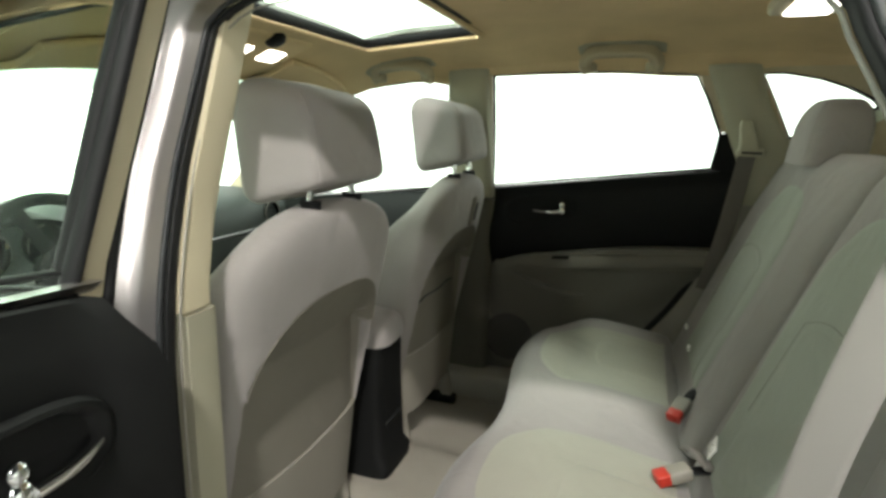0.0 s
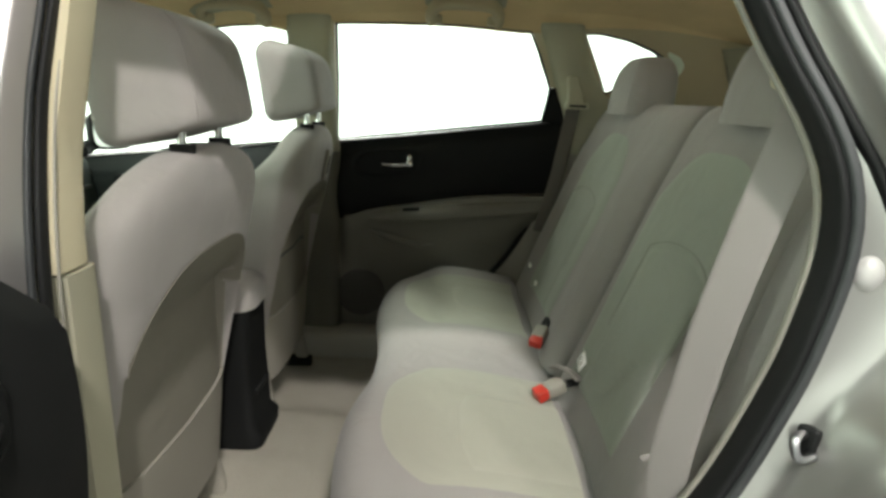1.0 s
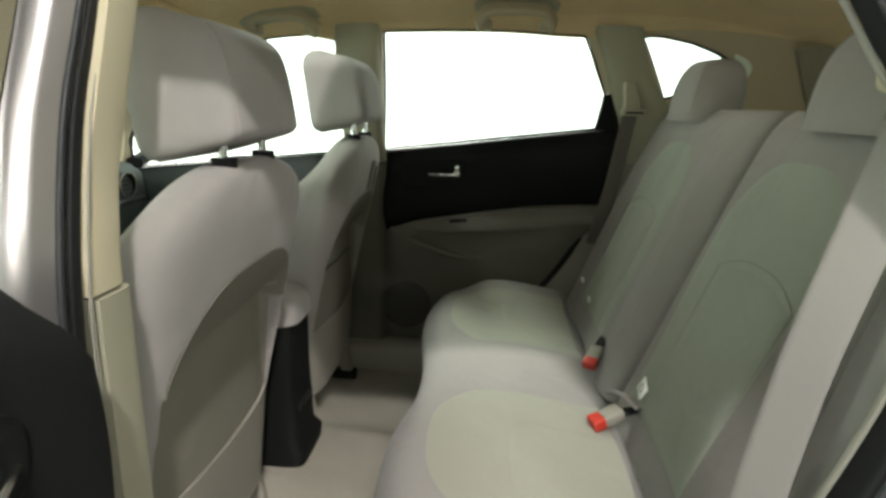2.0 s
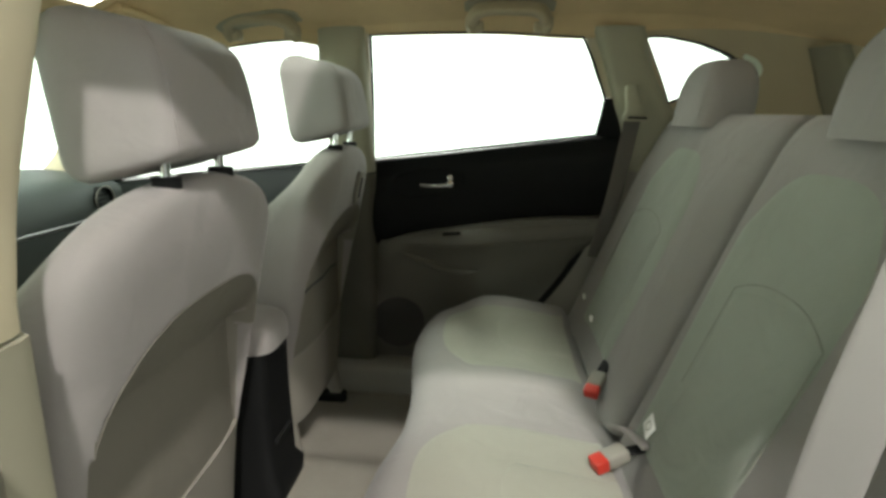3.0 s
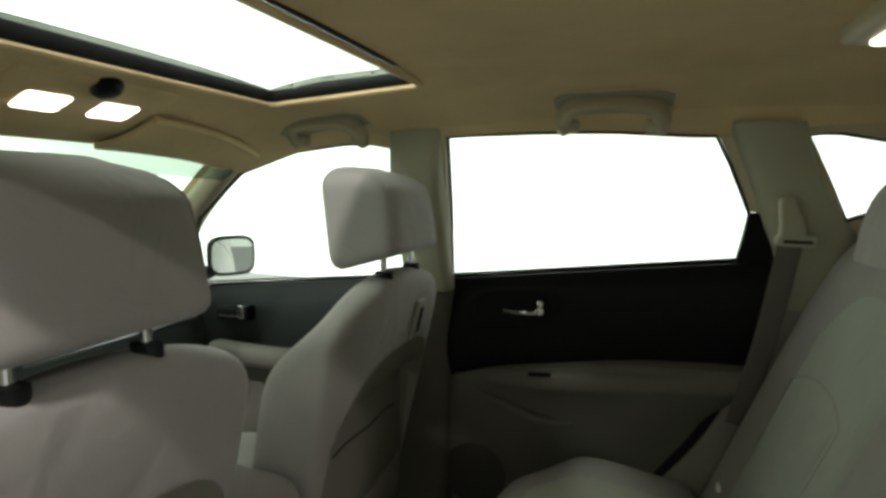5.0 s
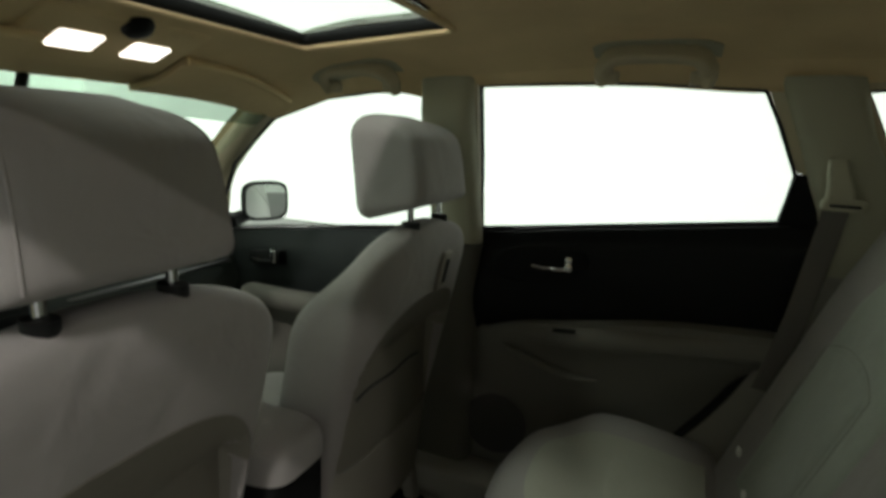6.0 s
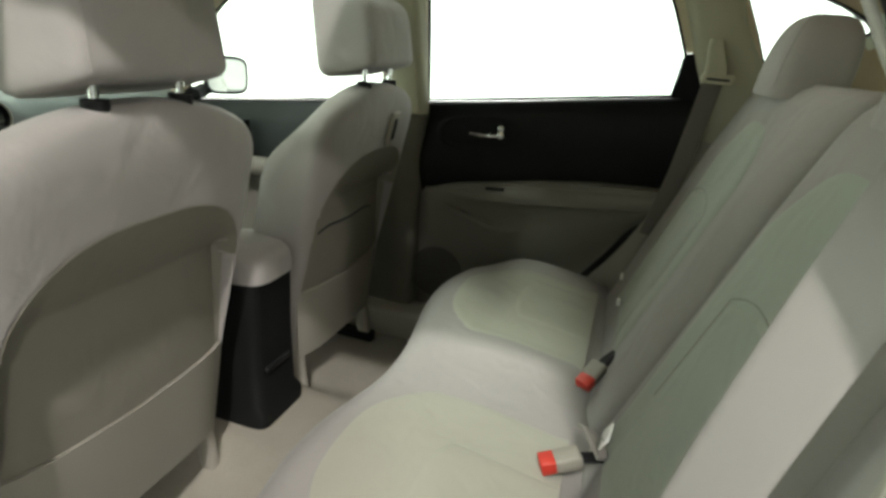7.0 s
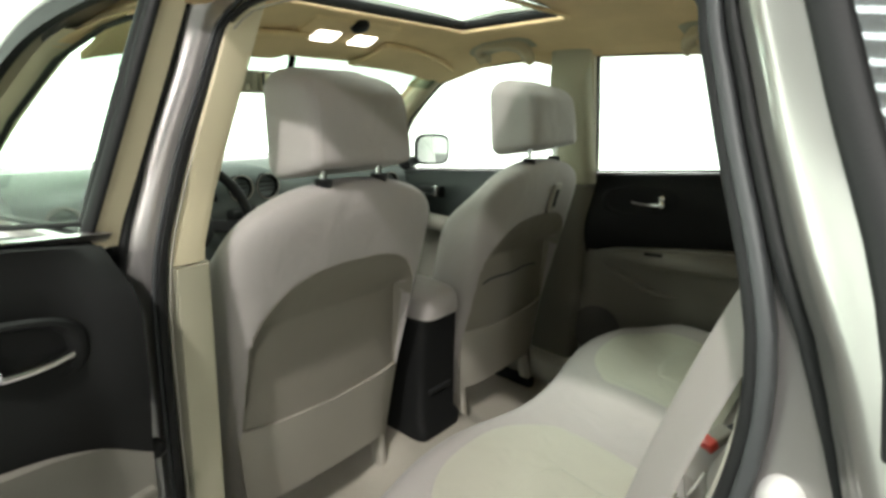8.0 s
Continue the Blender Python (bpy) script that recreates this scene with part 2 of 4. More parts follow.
bank_thing = thing("tube_bank", (0.2, -3.6, 4.1), "bank of parallel glowing tubes over the booth", "lamp bank", kind="structure")
bank_place = look((0.25, -3.7, 4.45), (0.35, -1.7, 1.2))
for k in range(13):
    dy = -1.28 + 0.16 * k
    part("tube", sweep([bank_place @ Vector((x, dy, -0.02)) for x in (-1.1, 0.0, 1.1)], ring2(0.022, 0.022, 10), (0.2, 0.3, 1)), TUBE, bank_thing)
part("tray", box(-1.15, 1.15, -1.38, 0.74, 0.02, 0.05, 0.01, 1, bank_place), BOOTH, bank_thing, "pale grey lamp tray")

# ---- car floor and shell ----
def floor_z(x, y):
    tunnel = 0.06 * (1 - smoothstep(0.10, 0.22, abs(y)))
    return 0.33 + tunnel * (1 - smoothstep(0.0, 0.3, x)) - 0.02 * smoothstep(0.3, 0.6, abs(y))


grid = [[Vector((-1.3 + 1.8 * i / 60, -0.70 + 1.40 * j / 48, 0)) for j in range(49)] for i in range(61)]
for row in grid:
    for p in row:
        p.z = floor_z(p.x, p.y)
setting(part("floor", sheet(grid, -0.06, lambda p: (0, 0, 1)), CARPET), "beige carpeted car floor", "floor")


def roof_z(x, y):
    if x < 0.0:
        zc = float(np.interp(x, (-0.62, -0.53, -0.45, -0.37, -0.30, -0.20, 0.0), (1.378, 1.402, 1.430, 1.462, 1.487, 1.505, 1.517)))
    else:
        zc = 1.517 + 0.008 * math.sin(min(x, 0.9) * 3) - 0.10 * smoothstep(0.8, 1.7, x)
    return zc - (0.078 - 0.03 * smoothstep(-0.2, -0.5, x)) * (abs(y) / 0.60) ** 3.2


SR = (-0.30, 0.055, 0.335)  # sunroof: front, rear, half width


def roof_slab(x0, x1, y0, y1, nx, ny):
    g = []
    for i in range(nx):
        row = []
        for j in range(ny):
            x, y = x0 + (x1 - x0) * i / (nx - 1), y0 + (y1 - y0) * j / (ny - 1)
            row.append(Vector((x, y, roof_z(x, y))))
        g.append(row)
    return sheet(g, 0.016, lambda p: (0, 0, 1))


bm = roof_slab(SR[1], 1.62, -0.62, 0.62, 40, 40)
for args in ((-0.60, SR[0], -0.60, 0.60, 14, 30), (SR[0], SR[1], SR[2], 0.62, 14, 12), (SR[0], SR[1], -0.62, -SR[2], 14, 12)):
    extra = roof_slab(*args)
    me = bpy.data.meshes.new("x")
    extra.to_mesh(me)
    bm.from_mesh(me)
    extra.free()
    bpy.data.meshes.remove(me)
setting(part("ceiling", bm, LINER), "tan felt headliner with a sunroof opening", "ceiling")


def outer_z(x, y):
    return roof_z(x, y * 0.9) + 0.034


# outer roof skin, with the sunroof left open
bm = bmesh.new()
for x0, x1, y0, y1 in ((SR[1] + 0.02, 1.65, -0.68, 0.68), (-0.62, SR[0] - 0.02, -0.66, 0.66), (SR[0] - 0.02, SR[1] + 0.02, SR[2] + 0.02, 0.68), (SR[0] - 0.02, SR[1] + 0.02, -0.68, -SR[2] - 0.02)):
    gg = [[Vector((x0 + (x1 - x0) * i / 12, y0 + (y1 - y0) * j / 16, 0)) for j in range(17)] for i in range(13)]
    for row in gg:
        for p in row:
            p.z = outer_z(p.x, p.y)
    extra = sheet(gg, 0.012, lambda p: (0, 0, 1))
    me = bpy.data.meshes.new("x")
    extra.to_mesh(me)
    bm.from_mesh(me)
    extra.free()
    bpy.data.meshes.remove(me)
setting(part("roof", bm, PAINT), "silver painted outer roof skin", "roof")
# sunroof: dark frame and glass
sun = thing("sunroof", (0, 0, 1.5), "glass sunroof with a black frame in the tan headliner", "sunroof", kind="structure")
def rect_loop(x0, x1, hw, r, n=6):
    out = []
    for cx, cy, a in ((x1 - r, hw - r, 0), (x0 + r, hw - r, 90), (x0 + r, -hw + r, 180), (x1 - r, -hw + r, 270)):
        for k in range(n + 1):
            t = radians(a + 90 * k / n)
            out.append((cx + r * math.cos(t), cy + r * math.sin(t)))
    return out
loop = rect_loop(SR[0], SR[1], SR[2], 0.03)
part("trim_lip", sweep([(x, y, roof_z(x, y) - 0.001) for x, y in loop], ring2(0.008, 0.006, 8), closed=True), LINER, sun, "tan edge trim")
part("frame", sweep([(x, y, roof_z(x, y) + 0.020) for x, y in rect_loop(SR[0] - 0.004, SR[1] + 0.004, SR[2] + 0.004, 0.03)], ring2(0.010, 0.013, 10, 4), closed=True), BLACK, sun, "black sunroof frame")
gg = [[Vector((SR[0] - 0.02 + (SR[1] - SR[0] + 0.04) * i / 8, (-1 + 2 * j / 8) * (SR[2] + 0.02), 0)) for j in range(9)] for i in range(9)]
for row in gg:
    for p in row:
        p.z = outer_z(p.x, p.y) + 0.004
pane = part("pane", sheet(gg, 0.004, lambda p: (0, 0, 1)), GLASS, sun)
pane.visible_shadow = False

# ---- sides ----
BELT_F = [(-0.93, 0.972), (-0.6, 1.010), (-0.30, 1.042), (-0.14, 1.060)]
BELT_R = [(0.0, 1.073), (0.2, 1.098), (0.45, 1.132), (0.678, 1.163)]


def sidewall(side, name, label):
    """Pillar trims and header of one side, inside the glass line."""
    w = thing(name, (0.3, side * 0.7, 0.4), label, "car side", kind="structure")
    head = lambda u, v, x, z: 0.035 * v
    # header strip between the glass and the headliner
    part("header_trim", patch(side, [(-0.90, 1.13), (-0.80, 1.225), (-0.62, 1.352), (-0.43, 1.397), (-0.24, 1.416), (-0.155, 1.404), (-0.10, 1.415), (0.0, 1.428), (0.2, 1.434), (0.4, 1.434), (0.62, 1.424), (0.85, 1.440), (1.1, 1.43), (1.6, 1.36)],
         [(-1.00, 1.13), (-0.88, 1.235), (-0.66, 1.385), (-0.43, 1.446), (-0.24, 1.470), (-0.145, 1.474), (0.0, 1.480), (0.4, 1.485), (0.62, 1.482), (0.85, 1.480), (1.1, 1.472), (1.6, 1.41)], 0.012, 0.03, 60, 5, head), LINER, w, "tan header trim")
    # A pillar
    part("pillar_a", patch(side, [(-0.95, 0.98), (-0.91, 1.10), (-0.82, 1.205), (-0.63, 1.345), (-0.50, 1.39)], [(-1.18, 0.98), (-1.06, 1.10), (-0.95, 1.20), (-0.72, 1.36), (-0.60, 1.41)], 0.012, 0.05, 24, 6, lambda u, v, x, z: 0.03 * math.sin(v * 3.14)), BEIGE, w, "beige pillar trim")
    # C pillar and quarter trim; the far pillar takes the shade-darkened tone
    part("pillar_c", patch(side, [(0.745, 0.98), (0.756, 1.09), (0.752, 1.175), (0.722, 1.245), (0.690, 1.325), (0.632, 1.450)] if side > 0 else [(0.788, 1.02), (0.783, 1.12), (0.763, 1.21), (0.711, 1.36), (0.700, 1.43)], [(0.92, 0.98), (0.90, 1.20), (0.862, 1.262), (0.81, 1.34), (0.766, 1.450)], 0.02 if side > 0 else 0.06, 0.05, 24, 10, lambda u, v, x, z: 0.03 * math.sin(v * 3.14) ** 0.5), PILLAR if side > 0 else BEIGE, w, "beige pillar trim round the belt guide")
    hole = [(0.777, 1.427), (0.80, 1.430), (0.834, 1.430), (0.92, 1.414), (0.99, 1.390), (1.045, 1.362), (1.062, 1.345), (1.03, 1.325), (0.95, 1.291), (0.87, 1.258), (0.835, 1.325)]
    rim = [(0.76, 1.475), (0.80, 1.477), (0.86, 1.478), (1.0, 1.476), (1.3, 1.465), (1.6, 1.42), (1.6, 1.25), (1.6, 1.0), (1.2, 1.0), (0.86, 1.0), (0.80, 1.30)]
    def ring_at(k, d):
        pts = [(a[0] + (b[0] - a[0]) * k, a[1] + (b[1] - a[1]) * k) for a, b in zip(hole, rim)]
        return [Vector((x, side * (side_y(x, z) - d), z)) for x, z in pts]
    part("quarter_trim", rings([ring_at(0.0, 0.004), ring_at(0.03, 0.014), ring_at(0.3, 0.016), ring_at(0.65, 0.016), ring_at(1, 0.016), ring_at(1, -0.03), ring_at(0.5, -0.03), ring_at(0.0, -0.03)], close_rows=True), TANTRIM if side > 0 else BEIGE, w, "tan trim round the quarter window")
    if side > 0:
        part("pillar_d", patch(side, [(1.30, 1.0), (1.294, 1.19), (1.242, 1.294), (1.185, 1.40)], [(1.50, 1.0), (1.44, 1.19), (1.36, 1.294), (1.275, 1.41)], 0.03, 0.04, 16, 6, lambda u, v, x, z: 0.02 * math.sin(v * 3.14)), SHADED, w, "rear pillar trim in a shade-darkened olive tone")
        part("corner_trim", patch(side, [(1.030, 1.378), (1.056, 1.360), (1.066, 1.345), (1.052, 1.336), (1.035, 1.328)], [(1.034, 1.386), (1.070, 1.370), (1.088, 1.346), (1.080, 1.322), (1.058, 1.306)], 0.022, 0.012, 20, 8, lambda u, v, x, z: -0.010 * (1 - v) ** 2), CORNER, w, "pale green glossy window corner trim")
    # lower quarter behind the rear door
    part("quarter_panel_lower", patch(side, [(0.725, 1.06), (0.735, 1.0), (0.715, 0.90), (0.64, 0.74), (0.55, 0.61), (0.45, 0.48), (0.40, 0.30)] if side > 0 else [(0.758, 1.06), (0.756, 1.0), (0.745, 0.93), (0.686, 0.78), (0.598, 0.65), (0.50, 0.53), (0.43, 0.30)], [(1.6, 1.06), (1.6, 1.0), (1.6, 0.9), (1.6, 0.74), (1.6, 0.61), (1.6, 0.48), (1.6, 0.30)], 0.05, 0.05, 24, 8), GREYP, w)
    if side > 0:
        part("door_edge_seal", sweep(curve_pts([(0.738, side * 0.69, 1.16), (0.735, side * 0.685, 1.0), (0.712, side * 0.682, 0.90), (0.637, side * 0.682, 0.74), (0.547, side * 0.682, 0.61), (0.45, side * 0.682, 0.48)], 30), ring2(0.014, 0.016, 8), (0, side, 0)), RUBBER, w, "black rubber door seal")
    # B pillar: a boxed trim in two pieces, shade put into the darker tones
    back = 0.0 if side > 0 else 0.026
    outline = [(-0.13, 0.04), (-0.128, 0.064), (-0.115, 0.086), (-0.06, 0.094), (-0.010, 0.094), (0.002, 0.089), (0.006, 0.076), (0.006, 0.036), (-0.03, 0.036)] if side < 0 else [(-0.13, 0.02), (-0.128, 0.055), (-0.115, 0.072), (-0.06, 0.078), (-0.018, 0.076), (-0.002, 0.068), (0.006, 0.050), (0.006, 0.022), (-0.03, 0.016)]
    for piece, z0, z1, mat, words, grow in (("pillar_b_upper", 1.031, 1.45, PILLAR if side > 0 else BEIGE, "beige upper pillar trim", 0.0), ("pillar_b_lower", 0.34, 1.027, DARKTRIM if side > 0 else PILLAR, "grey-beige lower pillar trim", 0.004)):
        rows = []
        for k in range(16):
            z = z0 + (z1 - z0) * k / 15
            wide = 0.03 * smoothstep(0.7, 0.4, z)
            rows.append([Vector((x - back - (0.014 * smoothstep(1.03, 1.16, z) if side < 0 else 0) + grow * (1 if x > -0.06 else -1) - (wide if x < -0.06 else 0), side * (side_y(x, z) - d * (1 - (0.55 if side > 0 else 0) * smoothstep(1.34, 1.45, z)) - (grow if d > 0.03 else 0)), z)) for x, d in outline])
        part(piece, rings(rows), mat, w, words)
    part("sill", box(-1.0, 0.60, side * 0.66 - 0.06, side * 0.66 + 0.06, 0.27, 0.40, 0.02, 3), GREYP, w, "grey sill cover")
    # quarter glass
    q = [(0.777, 1.427), (0.80, 1.430), (0.834, 1.430), (0.92, 1.414), (0.99, 1.390), (1.045, 1.362), (1.062, 1.345), (1.03, 1.325), (0.95, 1.291), (0.87, 1.258), (0.835, 1.325)]
    if side < 0:
        q = [(0.722, 1.428), (0.834, 1.430), (0.92, 1.414), (0.99, 1.390), (1.045, 1.362), (1.062, 1.345), (1.03, 1.325), (0.95, 1.285), (0.815, 1.237), (0.787, 1.297), (0.750, 1.371)]
    bm = bmesh.new()
    bm.faces.new([bm.verts.new((x, side * (glass_y(x, z) + (0.002 if side > 0 else 0.062)), z)) for x, z in q])
    bmesh.ops.solidify(bm, geom=bm.faces[:], thickness=0.004)
    p = part("pane", bm, GLASS if side > 0 else DARKGLASS, w, smooth=False)
    p.visible_shadow = side < 0
    part("pane_seal", sweep([(x, side * (glass_y(x, z) + 0.006), z) for x, z in even([*q, q[0]], 60)[:-1]], ring2(0.0035, 0.014, 8, 4), (0, side, 0), closed=True), RUBBER, w, "black rubber seal")
    return w


sidewall(1, "wall_right", "beige pillars and quarter trim of the far side")
sidewall(-1, "wall_left", "beige pillars and trim beside the open door")
gate = thing("wall_rear", (1.6, 0, 0.3), "beige tailgate with a rear window closing the load space", "tailgate", kind="structure")
part("panel", box(1.58, 1.64, -0.66, 0.66, 0.3, 1.06, 0.02), BEIGE, gate)
part("header", box(1.58, 1.64, -0.66, 0.66, 1.38, 1.5, 0.02), BEIGE, gate)
for y in (-0.60, 0.60):
    part("post", box(1.58, 1.64, y - 0.06, y + 0.06, 1.06, 1.38, 0.01), BEIGE, gate)
back_pane = part("pane", box(1.605, 1.612, -0.54, 0.54, 1.06, 1.38, 0.0), GLASS, gate, smooth=False)
back_pane.visible_shadow = False


def rear_door(side, label, name):
    def lean(bm):
        """The open door's window frame stands outside its panel and leans along the door."""
        if side < 0:
            for v in bm.verts:
                z = max(v.co.z, 1.0)
                v.co.x -= 0.038 + 0.40 * (z - 1.1)
                v.co.y += glass_y(0, z) - 0.80 + 0.10 * (z - 1.1)
        return bm

    d = thing(name, (-0.05, side * 0.80, 0.45), label, "car door", kind="structure")
    edge = -0.055 if side > 0 else -0.021
    bl = [(edge, 1.050), *[(x, z - 0.012) for x, z in BELT_R[1:]], (0.785 if side > 0 else 0.74, 1.17)]
    arm = [(edge, 0.765), (0.10, 0.835), (0.28, 0.870), (0.50, 0.905), (0.75 if side > 0 else 0.72, 0.922)]
    if side < 0:
        arm = [(x, z - 0.025) for x, z in arm]
    deep = 0.045
    swell = 0.040 if side > 0 else 0.012
    inward = 0.026 if side > 0 else 0.0
    base = 0.0 if side > 0 else 0.047
    part("upper_panel", patch(side, arm, bl, 0.02, 0.05 if side > 0 else 0.10, 30, 14, lambda u, v, x, z: base * smoothstep(1.065, 0.98, z) * smoothstep(0.13, 0.0, u) + deep * smoothstep(0.99, 0.82, z) * smoothstep(0.0, 0.16, u) + swell * math.sin(v * 3.14) - 0.02 * smoothstep(0.8, 1, v)), BLACK, d, "black upper door panel")
    def low(u, v, x, z):
        rest = 0.05 * smoothstep(0.80, 0.97, v) * smoothstep(0.02, 0.3, u)
        return 0.022 + base * smoothstep(0.13, 0.0, u) + deep * smoothstep(0.0, 0.16, u) * smoothstep(0.3, 0.8, v) + rest * (0.6 if side > 0 else 0.3)
    part("lower_panel", patch(side, [(edge, 0.33), (0.15, 0.33), (0.35, 0.36), (0.50, 0.50), (0.62, 0.70)], arm, 0.0, 0.06, 30, 26, low), DOORLOW, d, "grey lower door panel with an armrest")
    # armrest: a long pad that runs back along the panel
    lower = 0 if side > 0 else 0.07
    path = curve_pts([(0.03, side * (0.672 - lower), 0.808 - lower), (0.20, side * (0.648 - lower), 0.828 - lower), (0.45, side * (0.636 - lower), 0.856 - lower), (0.70, side * (0.638 - lower), 0.884 - lower)], 24)
    part("armrest", rings([[p + Vector((0, 0.030 * k * a, 0.028 * k * b)) for a, b in ring2(1, 1, 14, 3)] for p, k in zip(path, [0.25 + 0.75 * smoothstep(0, 9, i) for i in range(24)])]), DOORLOW, d, "grey armrest pad")
    if side > 0:
        scoop = curve_pts([(0.075, 0.668, 0.792), (0.126, 0.662, 0.768), (0.221, 0.660, 0.735), (0.30, 0.663, 0.722), (0.36, 0.672, 0.728)], 24)
        part("pull_scoop", rings([[p + Vector((0, 0.020 * k * a, 0.012 * k * c)) for a, c in ring2(1, 1, 12, 2.5)] for p, k in zip(scoop, [0.3 + 0.7 * math.sin(3.14 * i / 23) for i in range(24)])]), DOORLOW, d, "curved lip of the door pull")
        part("switch_plate", sweep([(0.235, 0.619, 0.853), (0.29, 0.615, 0.859)], ring2(0.006, 0.002, 10, 4), (0, -0.6, 0.8)), BLACK, d, "black window switch plate")
    part("grille", speaker(side), GRILLE, d, "dark round loudspeaker grille")
    # handle recess with a raised rim, and a chrome lever
    def oval(k, d):
        ox, oz = (0, 0) if side > 0 else (-0.018, -0.052)
        return [Vector((0.175 + ox + 0.105 * k * u, side * (0.697 - inward - d), 1.003 + oz + 0.10 * (0.105 * k * u) + 0.043 * k * w)) for u, w in ring2(1, 1, 40, 2.8)]
    cup = part("handle_cup", rings([oval(1.16, 0.0), oval(1.10, 0.010 if side < 0 else 0.003), oval(1.0, 0.012 if side < 0 else 0.003), oval(0.92, 0.006 if side < 0 else 0.001), oval(0.85, -0.004), oval(0.3, -0.004)]), BLACK, d, "black handle recess with a raised rim")
    ox, oz = (0, 0) if side > 0 else (-0.095, -0.064)
    lever = [(0.160, 0.690, 0.999), (0.185, 0.684, 0.998), (0.215, 0.680, 0.999), (0.245, 0.679, 1.002)]
    part("handle", sweep(curve_pts([(x + ox, side * (y - inward), z + oz) for x, y, z in lever], 18), ring2(0.008, 0.0055, 10, 3)), CHROME, cup, "chrome door handle")
    for dz, r in ((0.004, 0.0125), (0.023, 0.0105)):
        bm = bmesh.new()
        bmesh.ops.create_uvsphere(bm, u_segments=18, v_segments=10, radius=r)
        bm.transform(Matrix.Translation((0.251 + ox, side * (0.684 - inward), 1.000 + dz + oz)) @ Matrix.Diagonal((1, 0.7, 1, 1)))
        part("pivot", bm, CHROME, cup, "chrome lever end")
    # window: frame, corner cover, pane
    loop = [(0.0, 1.073), (0.012, 1.25), (0.020, 1.430), (0.2, 1.438), (0.4, 1.438), (0.612, 1.427), (0.650, 1.36), (0.694, 1.265), (0.690, 1.21), (0.682, 1.163), (0.45, 1.132), (0.2, 1.098)]
    part("window_seal", lean(sweep([(x, side * (glass_y(x, z) - 0.008), z) for x, z in loop], ring2(0.004, 0.008, 8), (0, side, 0), closed=True)), RUBBER, d, "black glass seal")
    part("frame_front", lean(patch(side, [(-0.045, 1.06), (-0.035, 1.25), (-0.02, 1.44)] if side > 0 else [(-0.055, 1.035), (-0.048, 1.25), (-0.038, 1.44)], [(-0.006, 1.073 if side > 0 else 1.035), (0.004, 1.25), (0.014, 1.434)], 0.025, 0.05 if side > 0 else 0.015, 12, 5)), BEIGE, d, "beige window frame trim")
    part("frame_top", lean(patch(side, [(-0.02, 1.434), (0.2, 1.444), (0.4, 1.444), (0.63, 1.434)], [(-0.03, 1.462), (0.2, 1.470), (0.4, 1.470), (0.65, 1.460)], -0.005, 0.03, 20, 4)), LINER, d)
    part("frame_rear", lean(patch(side, [(0.618, 1.43), (0.640, 1.385), (0.662, 1.335), (0.698, 1.270)], [(0.662, 1.455), (0.690, 1.40), (0.712, 1.35), (0.750, 1.27)], 0.01, 0.04, 14, 5)), BEIGE if side > 0 else RUBBER, d, "beige window frame trim")
    part("corner_cover", lean(patch(side, [(0.696, 1.268), (0.692, 1.22), (0.684, 1.158)], [(0.765, 1.268), (0.775, 1.22), (0.785, 1.158)], 0.012, 0.04, 10, 5)), BLACK, d, "black window corner cover")
    if side < 0:
        part("frame_seal", lean(sweep([(-0.006, side * (glass_y(0, 1.035) - 0.022), 1.035), (0.004, side * (glass_y(0, 1.25) - 0.022), 1.25), (0.014, side * (glass_y(0, 1.44) - 0.022), 1.44)], ring2(0.009, 0.012, 10), (0, side, 0))), RUBBER, d, "black glass run seal")
        part("edge_seal", lean(sweep([(-0.060, side * (glass_y(0, 1.035) - 0.010), 1.035), (-0.053, side * (glass_y(0, 1.25) - 0.010), 1.25), (-0.043, side * (glass_y(0, 1.44) - 0.010), 1.44)], ring2(0.007, 0.012, 10), (0, side, 0))), RUBBER, d, "black door edge seal")
    bm = bmesh.new()
    bm.faces.new([bm.verts.new((x, side * (glass_y(x, z) + 0.006), z)) for x, z in loop])
    bmesh.ops.solidify(bm, geom=bm.faces[:], thickness=0.004)
    p = part("pane", lean(bm), GLASS, d, smooth=False)
    p.visible_shadow = False
    # outer skin
    part("outer_skin", patch(side, [(-0.05, 0.36), (0.3, 0.36), (0.55, 0.50), (0.66, 0.75)], [(-0.05, 1.06), (0.2, 1.09), (0.45, 1.125), (0.74, 1.165)], -0.10, 0.02, 24, 12, lambda u, v, x, z: -0.05 * math.sin(v * 3.14) ** 0.7 + 0.08 * smoothstep(0.85, 1, v)), PAINT, d, "silver painted outer skin")
    return d


def speaker(side):
    bm = bmesh.new()
    rows = []
    for k in range(7):
        r = 0.088 - 0.0145 * k
        rows.append([Vector((0.085 + r * math.cos(a), side * (0.694 - (0.003 if k % 2 else 0.008)), 0.53 + r * math.sin(a))) for a in [2 * math.pi * i / 32 for i in range(32)]])
    bm.free()
    return rings(rows)


